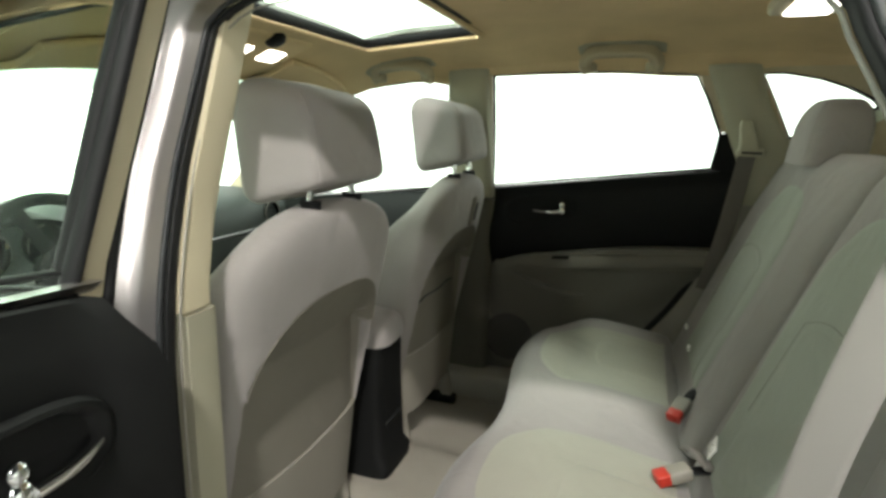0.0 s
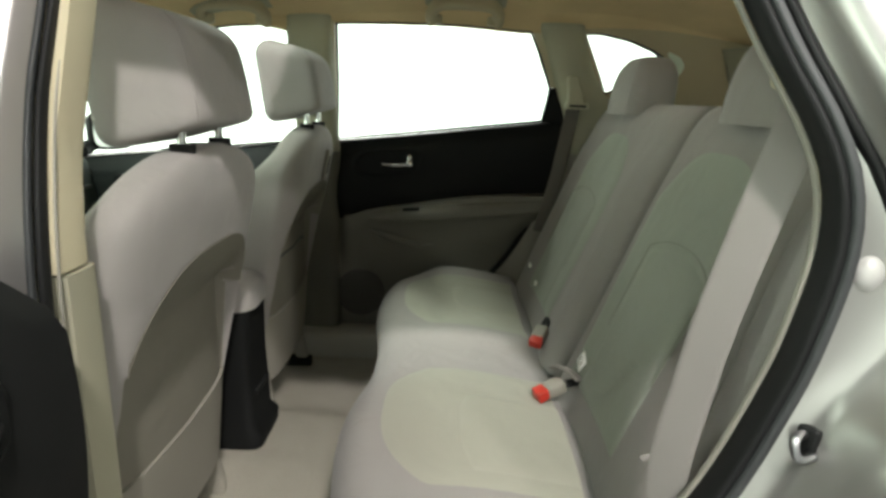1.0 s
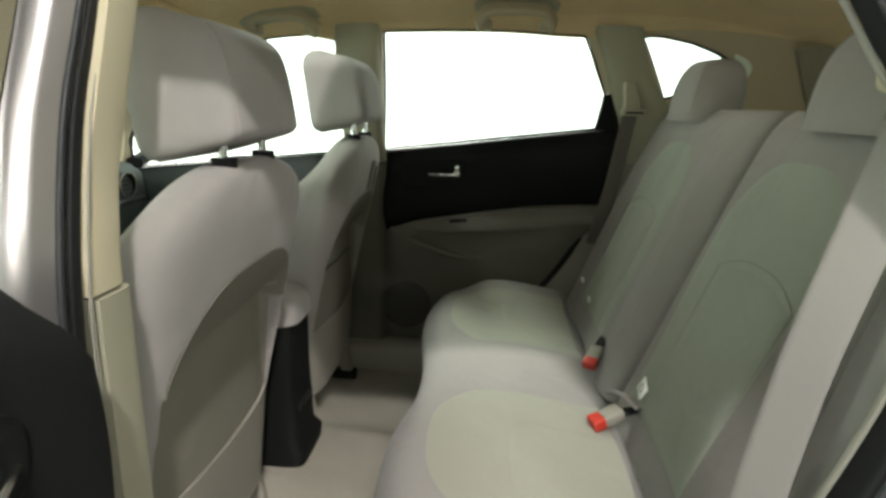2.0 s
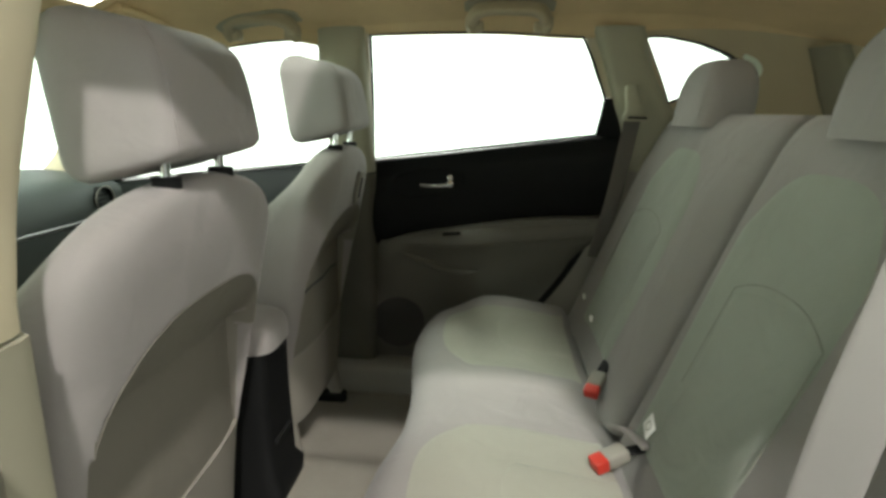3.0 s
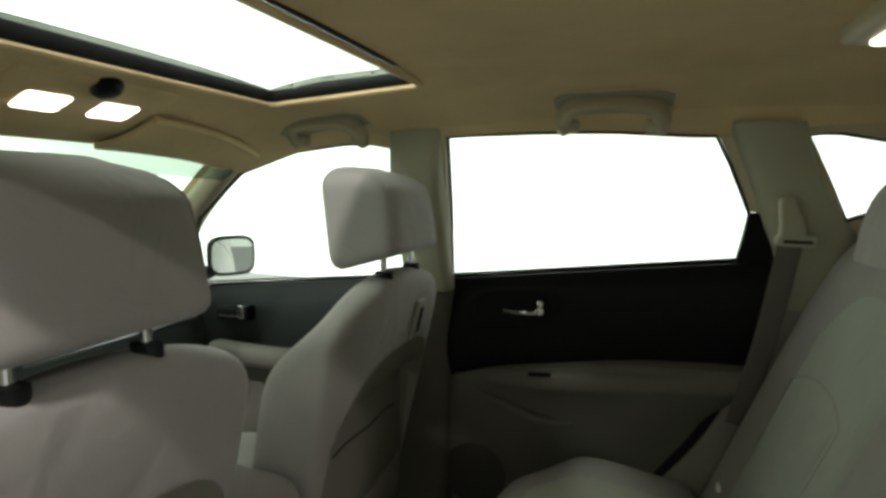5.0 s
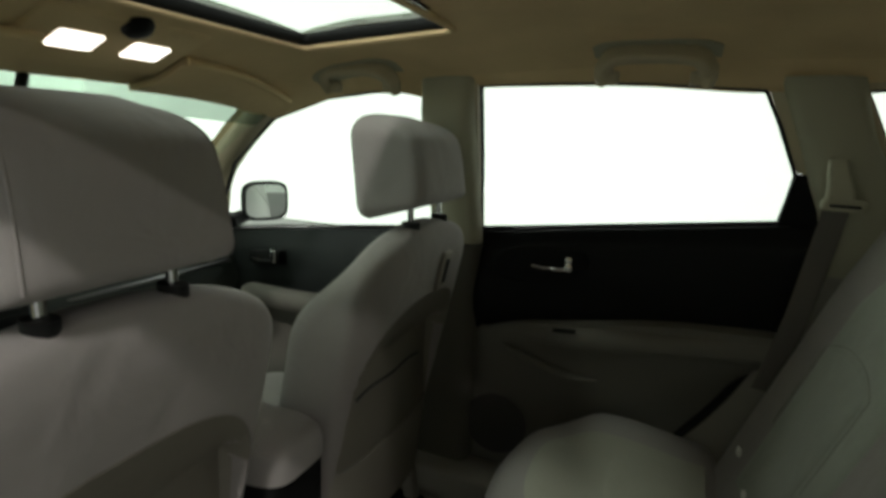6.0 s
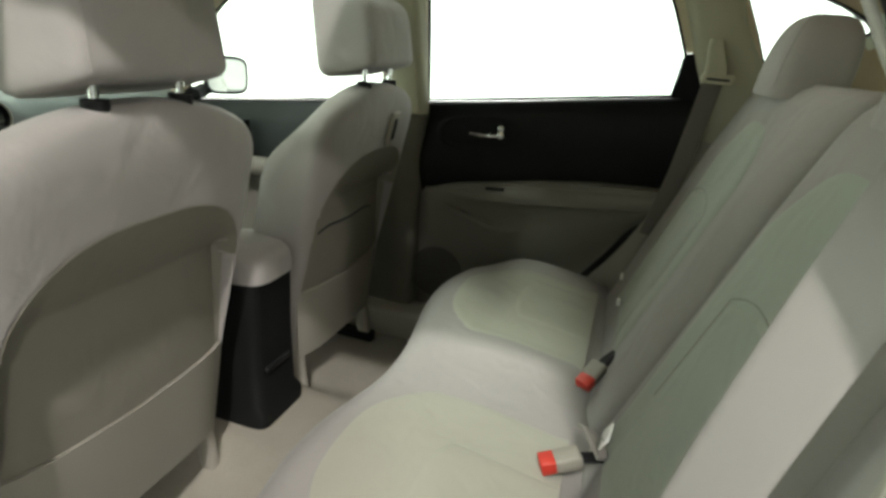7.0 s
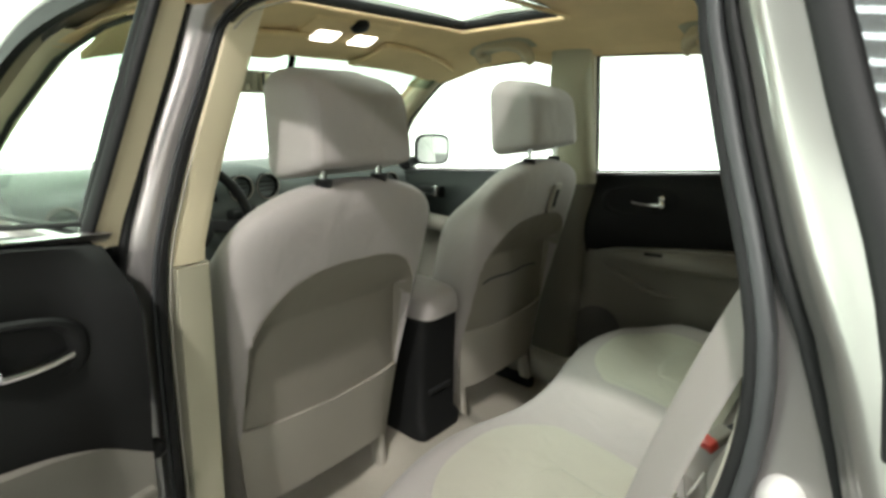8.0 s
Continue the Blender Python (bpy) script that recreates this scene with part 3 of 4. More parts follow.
def front_door(side, label, name):
    d = thing(name, (-0.95, side * 0.80, 0.45), label, "car door", kind="structure")
    part("upper_panel", patch(side, [(-1.0, 0.74), (-0.6, 0.77), (-0.15, 0.80)], [(x, z - 0.012) for x, z in [(-1.0, 0.962), *BELT_F[1:]]], 0.02, 0.05, 24, 12, lambda u, v, x, z: 0.02 * math.sin(v * 3.14) - 0.02 * smoothstep(0.8, 1, v)), DOORDARK, d, "dark upper door panel")
    part("lower_panel", patch(side, [(-1.0, 0.36), (-0.6, 0.36), (-0.15, 0.36)], [(-1.0, 0.74), (-0.6, 0.77), (-0.15, 0.80)], 0.03, 0.06, 16, 12), DOORLOW, d)
    part("armrest", sweep(curve_pts([(-0.75, side * 0.66, 0.79), (-0.5, side * 0.63, 0.80), (-0.2, side * 0.63, 0.82)], 16), ring2(0.035, 0.03, 12, 3)), DOORLOW, d, "grey armrest pad")
    cup = part("handle_cup", sweep([(-0.755, side * 0.692, 0.900), (-0.64, side * 0.690, 0.912)], ring2(0.022, 0.022, 14, 3), (0, side, 0)), BLACK, d, "black handle recess")
    part("handle", sweep(curve_pts([(-0.745, side * 0.676, 0.898), (-0.71, side * 0.668, 0.897), (-0.665, side * 0.666, 0.902)], 14), ring2(0.008, 0.006, 10, 3)), CHROME, cup, "chrome door handle")
    part("pivot", box(-0.672, -0.650, side * 0.669 - 0.008, side * 0.669 + 0.008, 0.894, 0.938, 0.006, 3), CHROME, cup, "chrome lever end")
    loop = [(-0.93, 0.972), (-0.91, 1.07), (-0.82, 1.195), (-0.63, 1.332), (-0.43, 1.393), (-0.24, 1.417), (-0.142, 1.413), (-0.128, 1.37), (-0.128, 1.060), (-0.30, 1.042), (-0.6, 1.010)]
    part("window_seal", sweep([(x, side * (glass_y(x, z) - 0.004), z) for x, z in loop], ring2(0.0025, 0.008, 8, 4), (0, side, 0), closed=True), RUBBER, d, "black glass seal")
    bm = bmesh.new()
    bm.faces.new([bm.verts.new((x, side * (glass_y(x, z) + 0.006), z)) for x, z in loop])
    bmesh.ops.solidify(bm, geom=bm.faces[:], thickness=0.004)
    p = part("pane", bm, GLASS, d, smooth=False)
    p.visible_shadow = False
    if side < 0:
        part("window_frame", patch(side, [(-0.935, 1.06), (-0.84, 1.205), (-0.64, 1.345), (-0.43, 1.405), (-0.24, 1.430), (-0.14, 1.430)], [(-1.00, 1.075), (-0.885, 1.235), (-0.665, 1.385), (-0.43, 1.445), (-0.24, 1.466), (-0.13, 1.468)], -0.055, 0.02, 40, 6), BLACK, d, "black outer window frame")
    part("outer_skin", patch(side, [(-1.0, 0.36), (-0.6, 0.36), (-0.10, 0.36)], [(-1.0, 0.96), (-0.6, 1.004), (-0.10, 1.06)], -0.10, 0.02, 24, 12, lambda u, v, x, z: -0.05 * math.sin(v * 3.14) ** 0.7 + 0.08 * smoothstep(0.85, 1, v)), PAINT, d, "silver painted outer skin")
    return d


rear_door(1, "closed rear car door, black over grey trim", "door_1")
front_door(1, "closed front car door with a dark inner panel", "door_2")
front_door(-1, "closed silver front car door beside the driver", "door_4")
left = rear_door(-1, "open rear car door, black panel and silver edge", "door_3")
left.matrix_basis = pose(-0.108, -0.775, 0.475, 0, 0, -78)


# ---- seats ----
def front_seat(yc, label, tab):
    s = thing("front_seat", (-0.25, yc, 0.33), label, "car seat", "front seats")
    # backrest: rings of constant height, with a scooped rear face
    def rear_x(z):
        return -0.07 + 0.2 * (z - 0.57)
    def half(z):
        return 0.250 * math.sqrt(max(1 - (max(z - 1.01, 0) / 0.125) ** 2.6, 0.0)) if z > 1.01 else 0.250 - 0.012 * smoothstep(1.0, 0.6, z)
    def recess(y, z):
        q2 = 1 - (abs(y) / 0.216) ** 3.0
        top = 0.815 + 0.160 * q2 ** 0.5 if q2 > 0 else 0.0
        fall = min(max((top - z) / max(top - 0.853, 0.008), 0), 1) if top > 0.853 else min(max((0.216 - abs(y)) / 0.006, 0), 1) if z < 0.835 else 0.0
        return (0.056 * min(max((z - 0.585) / 0.268, 0), 1) if z < 0.853 else 0.056) * fall
    def face_x(y, z):
        h = max(half(z), 0.012)
        w = (1 - min(abs(y) / h, 1) ** 3.6) ** (1 / 2.6)
        return rear_x(z) - 0.055 + w * 0.055 * (0.35 + 0.65 * h / 0.250) - recess(y, z)
    rows, levels = [], [0.43 + 0.58 * i / 106 for i in range(107)] + [1.01 + 0.124 * math.sin(1.571 * i / 16) for i in range(1, 17)]
    n = 200
    for z in levels:
        h = max(half(z), 0.012)
        k = h / 0.250
        row = []
        for i in range(n):
            a = 2 * math.pi * i / n
            c, q = math.cos(a), math.sin(a)
            u = math.copysign(abs(q) ** (2 / 3.6), q)
            w = math.copysign(abs(c) ** (2 / 2.6), c)
            y = h * u
            deep = (0.055 if w > 0 else 0.11 - 0.066 * smoothstep(0.95, 1.10, z)) * (0.35 + 0.65 * k)
            x = rear_x(z) - 0.055 + w * deep
            if w > 0:
                x -= recess(y, z)
            else:
                x -= 0.052 * smoothstep(0.10, 0.2, abs(y)) * smoothstep(1.08, 0.90, z)
            row.append(Vector((x, yc + y, z)))
        rows.append(row)
    back = part("backrest", rings(rows), CLOTH, s)
    # vinyl back panel with an arched upper edge, bent inwards above the pocket
    g = []
    for j in range(61):
        u = -1 + 2 * j / 60
        y = 0.2125 * u
        top = max(0.815 + 0.160 * (1 - (abs(y) / 0.216) ** 3.0) ** 0.5, 0.845)
        row = []
        for i in range(49):
            z = 0.600 + (top - 0.600) * i / 48
            row.append(Vector((face_x(y, z) + 0.0012, yc + y, z)))
        g.append(row)
    part("back_panel", sheet(g, -0.003, lambda p: (1, 0, 0)), POCKET, back, "olive-grey vinyl back panel")
    # lower rear cover
    g = []
    for i in range(9):
        row = []
        for j in range(25):
            u = -1 + 2 * j / 24
            z = 0.448 + (0.182 + 0.010 * abs(u)) * i / 8
            row.append(Vector((face_x(0.2 * u, 0.63) + 0.006 - 0.05 * (0.63 - z) - 0.008 * abs(u) ** 6, yc + (0.226 - 0.025 * (1 - i / 8)) * u, z)))
        g.append(row)
    part("rear_cover", sheet(g, -0.02, lambda p: (1, 0, 0)), GREYP, s, "grey plastic lower back cover")
    # cushion
    rows = []
    for i in range(30):
        t = -1 + 2 * i / 29
        x = -0.37 + 0.25 * math.copysign(abs(math.sin(t * 1.571)) ** 0.8, t)
        e = max(1 - abs((x + 0.37) / 0.255) ** 6, 0.02) ** 0.4
        rows.append([Vector((x, yc + 0.245 * u * (0.8 + 0.2 * e), 0.52 + 0.085 * w * e + 0.02 * abs(u) ** 3)) for u, w in ring2(1, 1, 40, 3.5)])
    part("cushion", rings(rows), CLOTH, s)
    for sy in (-1, 1):
        part("side_cover", box(-0.60, -0.11, yc + sy * 0.215 - 0.012, yc + sy * 0.215 + 0.012, 0.40, 0.54, 0.01), GREYP, s, "grey plastic side cover")
        part("rail", box(-0.62, -0.060, yc + sy * 0.185 - 0.020, yc + sy * 0.185 + 0.020, 0.305, 0.342, 0.008), BLACK, s, "black floor rail")
        part("rail_leg", sweep([(-0.115, yc + sy * 0.185, 0.475), (-0.105, yc + sy * 0.185, 0.41), (-0.092, yc + sy * 0.185, 0.335)], ring2(0.013, 0.020, 12, 4)), GREYP, s, "grey plastic rail cover")
        part("post", sweep([(-0.002, yc + sy * 0.07, 1.08), (-0.004, yc + sy * 0.07, 1.22)], ring2(0.0065, 0.0065, 12), (0, 1, 0)), CHROME, s, "chrome headrest post")
        part("collar", sweep([(-0.002, yc + sy * 0.07, 1.122), (-0.002, yc + sy * 0.07, 1.140)], ring2(0.019, 0.014, 16), (0, 1, 0)), RUBBER, s, "dark grey post collar")
    headrest(s, yc, 0.010 if tab else 0.0)
    if tab:
        tm = pose(rear_x(1.022) + 0.004, yc + 0.047, 1.022, 0, 11.3, 0)
        part("pocket_opening", sweep(curve_pts([(face_x(y, z) + 0.001, yc + y, z) for y, z in ((-0.150, 0.775), (-0.10, 0.784), (0.0, 0.780), (0.08, 0.786), (0.14, 0.778))], 24), ring2(0.0035, 0.003, 8), (1, 0, 0)), SEAL, back, "dark sagging pocket slit")
        loop_part = part("pull_tab", box(-0.004, 0.006, -0.022, 0.022, -0.045, 0.045, 0.005, 2, tm), GREYP, s, "grey pull strap loop")
        part("slot", box(0.004, 0.0075, -0.010, 0.010, -0.028, 0.028, 0.002, 2, tm), RUBBER, loop_part, "dark slot")
    return s


def headrest(s, yc, lift):
    rows = []
    n = 72
    for i in range(44):
        t = i / 43
        z = 1.142 + lift + 0.184 * t
        low, high = min(t / 0.15, 1), min((1 - t) / 0.26, 1)
        e = (1 - (1 - low) ** 2.2) ** 0.5 * (1 - (1 - high) ** 2.3) ** 0.5
        xr, xf = 0.048 - 0.022 * t - 0.024 * t ** 5, -0.102 - 0.030 * t
        mid, dp = (xr + xf) / 2, (xr - xf) / 2 * ((0.42 if t > 0.5 else 0.72) + (0.58 if t > 0.5 else 0.28) * e)
        row = []
        for u, w in ring2(1, 1, n, 7.0):
            hw = (0.127 - 0.009 * t + 0.010 * smoothstep(0.6, -0.6, u)) * ((0.60 if t > 0.5 else 0.90) + (0.40 if t > 0.5 else 0.10) * e)
            row.append(Vector((mid + dp * u, yc + 0.006 + hw * w, z + 0.016 * u * (1 - t) - 0.006 * u * t + 0.006)))
        rows.append(row)
    h = part("headrest", rings(rows), CLOTH, s)
    for k in (8, n - 8):
        part("seam", sweep([r[k] + (r[k] - r[0].lerp(r[n // 2], 0.5)).normalized() * 0.0004 for r in rows[3:-3]], ring2(0.0016, 0.0016, 6), (0, 1, 0)), CLOTH, h, "stitched seam")


driver = front_seat(-0.349, "grey-beige cloth driver seat with a back pocket", False)
driver.matrix_basis = driver.matrix_basis @ Matrix.Translation((-0.016, 0, 0))
front_seat(0.350, "grey-beige cloth passenger seat with a back pocket", True)

# rear bench: cushion
bench = thing("rear_bench", (0.45, 0, 0.33), "light grey cloth rear bench with two split backrests", "car seat")
def bench_top(x, y):
    z = 0.652 - 0.030 * smoothstep(0.4, 0.66, x) - 0.040 * smoothstep(0.608, 0.645, x) + 0.012 * math.cos(min(abs(abs(y) - 0.33) / 0.33, 1) * 3.14)
    # the far place is dished between the flat middle and a raised outer bolster
    dish = 0.006 - 0.020 * smoothstep(0.10, 0.19, y) + 0.030 * smoothstep(0.45, 0.56, y) - 0.012 * math.cos(min(abs(abs(y) - 0.33) / 0.33, 1) * 3.14)
    z += dish * smoothstep(0.03, 0.10, y) * smoothstep(0.28, 0.40, x)
    return z
g_rows = []
for i in range(61):
    y = -0.655 + 1.31 * i / 60
    e = max(1 - abs(y / 0.662) ** 14, 0.0) ** 0.5
    front = 0.203 + 0.10 * smoothstep(0.50, 0.655, abs(y)) - 0.014 * math.cos(min(abs(abs(y) - 0.33) / 0.30, 1) * 3.14)
    prof = []
    for k in range(14):
        prof.append((0.72 - (0.72 - front - 0.07) * k / 13, None))
    row = [Vector((x, y, bench_top(x, y) - 0.03 * (1 - e))) for x, _ in prof]
    for k in range(1, 12):
        a = radians(90 * k / 11)
        zt = bench_top(front + 0.07, y) - 0.03 * (1 - e)
        row.append(Vector((front + 0.07 - 0.07 * math.sin(a), y, zt - 0.075 * (1 - math.cos(a)))))
    row += [Vector((front + 0.01, y, 0.50)), Vector((front + 0.04, y, 0.40)), Vector((front + 0.07, y, 0.325)), Vector((0.72, y, 0.325))]
    g_rows.append(row)
part("cushion", rings(g_rows), CLOTH, bench)


def back_x(y, z, yi):
    """Front face of a rear backrest: a slight hollow between soft bolsters."""
    bol = abs(y - yi)
    return 0.676 + 0.37 * (z - 0.725) - 0.012 * smoothstep(0.16, 0.27, bol) * smoothstep(1.2, 1.05, z) + 0.006 * smoothstep(0.22, 0.05, bol) * smoothstep(1.18, 1.1, z)


def backrest(y0, y1, yi, name, way):
    rows = []
    yc, hw = (y0 + y1) / 2, (y1 - y0) / 2
    for i in range(48):
        z = 0.60 + 0.63 * i / 47
        e = math.sqrt(max(1 - (max(z - 1.165, 0) / 0.067) ** 2, 0.0)) if z > 1.165 else 1
        row = []
        for u, w in ring2(1, 1, 120, 4.4):
            y = yc + hw * u * (0.95 + 0.05 * e)
            x = back_x(y, z, yi) + 0.06 + 0.06 * (0.3 + 0.7 * e) * w
            if w < 0:
                x += 0.035 * smoothstep(0.27, 0.385, way * (y - yi))
            row.append(Vector((x, y, z)))
        rows.append(row)
    b = part(name, rings(rows), CLOTH, bench)

    def panel(y_of, z0, top, proud):
        g = []
        for i in range(33):
            v = i / 32
            row = []
            for j in range(33):
                u = -1 + 2 * j / 32
                z = z0 + (top(u) - z0) * v
                y = y_of(u, z)
                edge = max(abs(u), abs(2 * v - 1)) ** 14
                row.append(Vector((back_x(y, z, yi) - proud + (proud + 0.003) * edge, y, z)))
            g.append(row)
        return sheet(g, 0.012, lambda p: (1, 0, 0))

    ins = part("insert", panel(lambda u, z: yi + 0.168 * u * (0.92 + 0.08 * smoothstep(0.70, 0.98, z)), 0.655, lambda u: 1.160 - 0.12 * abs(u) ** 3.5, 0.005), CLOTH_IN, b, "greenish grey woven insert")
    part("lumbar_panel", panel(lambda u, z: yi + way * 0.036 + 0.125 * u * (0.95 + 0.05 * smoothstep(0.70, 0.98, z)), 0.66, lambda u: 0.994 - 0.028 * abs(u) ** 2.4, 0.009), CLOTH_IN, ins, "woven lower insert panel")
    def outline(y0, hw, top, low, proud):
        side_a = [(-1, low + (top(-1) - low) * k / 8) for k in range(8)]
        arc = [(-1 + 2 * k / 28, None) for k in range(29)]
        side_b = [(1, top(1) + (low - top(1)) * k / 8) for k in range(1, 9)]
        pts = [(y0 + hw * u, z if z is not None else top(u)) for u, z in side_a + arc + side_b]
        return sweep([(back_x(y, z, yi) - proud, y, z) for y, z in pts], ring2(0.0012, 0.0012, 6), (1, 0, 0))
    part("seam", outline(yi + way * 0.036, 0.125, lambda u: 0.994 - 0.028 * abs(u) ** 2.4, 0.80, 0.0052), SEAM, ins, "stitched seam line")
    return b


backrest(-0.575, -0.070, -0.290, "backrest", -1)
backrest(-0.047, 0.665, 0.300, "backrest", 1)


def rear_headrest(yc):
    rows = []
    n = 64
    for i in range(34):
        t = i / 33
        z = 1.200 + 0.150 * math.sin(1.571 * t) ** 0.9
        e = math.sqrt(max(1 - ((z - 1.200) / 0.150) ** 3.6, 0.0))
        x = 0.899 + 0.12 * (z - 1.28)
        rows.append([Vector((x + 0.066 * u * (0.35 + 0.65 * e), yc + 0.109 * w * (0.35 + 0.65 * e), z)) for u, w in ring2(1, 1, n, 4.5)])
    h = part("headrest", rings(rows), CLOTH, bench)
    for k in (n // 2 - 7, n // 2 + 7):
        part("seam", sweep([r[k] + (r[k] - r[0].lerp(r[n // 2], 0.5)).normalized() * 0.0004 for r in rows[2:-4]], ring2(0.0015, 0.0015, 6), (0, 1, 0)), CLOTH, h, "stitched seam")


# side bolster between the outer backrest and the doorway
rows = []
for i in range(36):
    z = 0.64 + 0.55 * i / 35
    e = math.sqrt(max(1 - (max(z - 1.04, 0) / 0.152) ** 2.4, 0.0004))
    rows.append([Vector((0.800 + 0.24 * (z - 0.98) + 0.040 * (1 - e) + 0.056 * u * (0.4 + 0.6 * e), -0.632 + 0.050 * w * (0.45 + 0.55 * e), z)) for u, w in ring2(1, 1, 48, 3.0)])
part("side_bolster", rings(rows), CLOTH, bench, "grey cloth side bolster beside the doorway")

rear_headrest(-0.345)
rear_headrest(0.345)

# cushion insert patch on the near and far places
def cushion_panel(yc, hw, x_front, proud, curve):
    g = []
    for i in range(29):
        v = i / 28
        row = []
        for j in range(29):
            u = -1 + 2 * j / 28
            x0 = x_front + curve * abs(u) ** 3
            x = x0 + (0.604 - x0) * v
            y = yc + hw * u
            edge = max(abs(u), 1 - v if v < 0.5 else 0) ** 14
            row.append(Vector((x, y, bench_top(x, y) + proud - (proud + 0.003) * edge)))
        g.append(row)
    return sheet(g, -0.012, lambda p: (0, 0, 1))


for yc, way in ((-0.31, -1), (0.33, 1)):
    c = part("cushion_insert", cushion_panel(yc, 0.205, 0.258, 0.005, 0.10), CUSHION_IN, bench, "cream woven cushion insert")
    part("inner_panel", cushion_panel(yc + way * 0.055, 0.120, 0.395, 0.009, 0.03), CUSHION_IN, c, "woven inner cushion panel")

# ---- console ----
con = thing("centre_console", (-0.25, 0, 0.36), "black centre console with a grey armrest lid", "console")
rows = []
for z, x1, hw in ((0.36, -0.045, 0.100), (0.42, -0.040, 0.098), (0.44, -0.058, 0.092), (0.60, -0.066, 0.090), (0.735, -0.066, 0.090)):
    rows.append([Vector((-0.30 + (0.30 + x1) * (0.5 + 0.5 * u) - (0.0 if u > 0 else 0.25), 0.012 + (hw - 0.013) * w, z)) for u, w in ring2(1, 1, 40, 8)])
part("body", rings(rows), BLACK, con)
rows = []
for i in range(12):
    t = i / 11
    e = math.sqrt(max(1 - t ** 4, 0.001))
    rows.append([Vector((-0.24 + 0.185 * u * (0.8 + 0.2 * e), 0.012 + 0.082 * w * (0.78 + 0.22 * e), 0.735 + 0.062 * t)) for u, w in ring2(1, 1, 40, 5)])
part("lid", rings(rows), CLOTH, con, "grey-beige padded armrest lid")
part("pull", box(-0.066, -0.056, -0.035, 0.055, 0.515, 0.530, 0.003), RUBBER, con, "black ledge on the rear face")


# ---- body round the open doorway ----
LOOP = [(-0.046, -0.586, 1.385), (0.00, -0.570, 1.420), (0.14, -0.562, 1.434), (0.33, -0.560, 1.436), (0.52, -0.565, 1.430), (0.642, -0.580, 1.404), (0.675, -0.605, 1.345), (0.706, -0.635, 1.275),
        (0.736, -0.665, 1.212), (0.755, -0.683, 1.155), (0.760, -0.692, 1.09), (0.749, -0.695, 1.01), (0.729, -0.695, 0.925), (0.676, -0.695, 0.785), (0.588, -0.695, 0.65), (0.502, -0.695, 0.53),
        (0.43, -0.70, 0.43), (0.37, -0.71, 0.395), (0.18, -0.715, 0.388), (0.01, -0.715, 0.39), (-0.028, -0.718, 0.43), (-0.027, -0.722, 0.6), (-0.026, -0.725, 0.8), (-0.027, -0.720, 1.02), (-0.045, -0.668, 1.18), (-0.048, -0.625, 1.285)]
ring_pts = curve_pts([*LOOP, LOOP[0]], 121)[:-1]
body = thing("body_side", (0.4, -0.8, 0.3), "silver painted body frame round the open doorway", "car body", kind="structure")
def outward(k):
    a, b = ring_pts[k - 2], ring_pts[(k + 2) % len(ring_pts)]
    d = b - a
    n = Vector((-d.z, 0, d.x)).normalized()
    c = ring_pts[k] - Vector((0.38, 0, 0.95))
    return n if n.dot(c) > 0 else -n


def strip(name, out, aside, a, b, mat, words):
    """A rubber strip that follows the doorway; it swells towards the rear pillar."""
    rows = []
    for k, p in enumerate(ring_pts):
        n, g = outward(k), smoothstep(0.05, 0.4, p.x)
        c = p + n * out + Vector((0, -aside * (0.5 + 0.5 * g), 0))
        rows.append([c + n * ((0.5 + 0.5 * g) * a * u) + Vector((0, (0.4 + 0.6 * g) * b * w, 0)) for u, w in ring2(1, 1, 14, 4)])
    return part(name, rings(rows, close_rows=True), mat, body, words)


strip("door_seal", -0.001, 0.000, 0.0065, 0.018, RUBBER, "black rubber door seal")
strip("seal_flange", 0.007, 0.014, 0.0055, 0.010, GREYSEAL, "grey-green seal flange")
strip("inner_lip", -0.0095, -0.018, 0.0022, 0.004, GREYP, "grey trim lip")


def shift(p):
    """How far the weather strip leaves the seal along the rear pillar: close above, apart below."""
    rear = smoothstep(0.5, 0.62, p.x)
    return rear * (-0.018 * smoothstep(1.12, 1.22, p.z) + 0.034 * smoothstep(1.15, 1.04, p.z) * smoothstep(0.93, 1.03, p.z))


def loop_at(out, aside, wide=None):
    rows = []
    for k, p in enumerate(ring_pts):
        n = outward(k)
        o = out
        if wide is not None:
            o = wide(p)
        f = 0.48 - 0.24 * smoothstep(0.12, 0.03, p.x) + 0.52 * smoothstep(1.22, 1.0, p.z) * smoothstep(0.3, 0.5, p.x)
        if wide is None:
            o += shift(p) * smoothstep(0.02, 0.036, out)
        rows.append(p + n * o + Vector((0, -aside * f, 0)))
    return rows


def skin_reach(p):
    return 0.071 + (0.19 * smoothstep(1.24, 1.10, p.z) if p.x > 0.2 else 0)


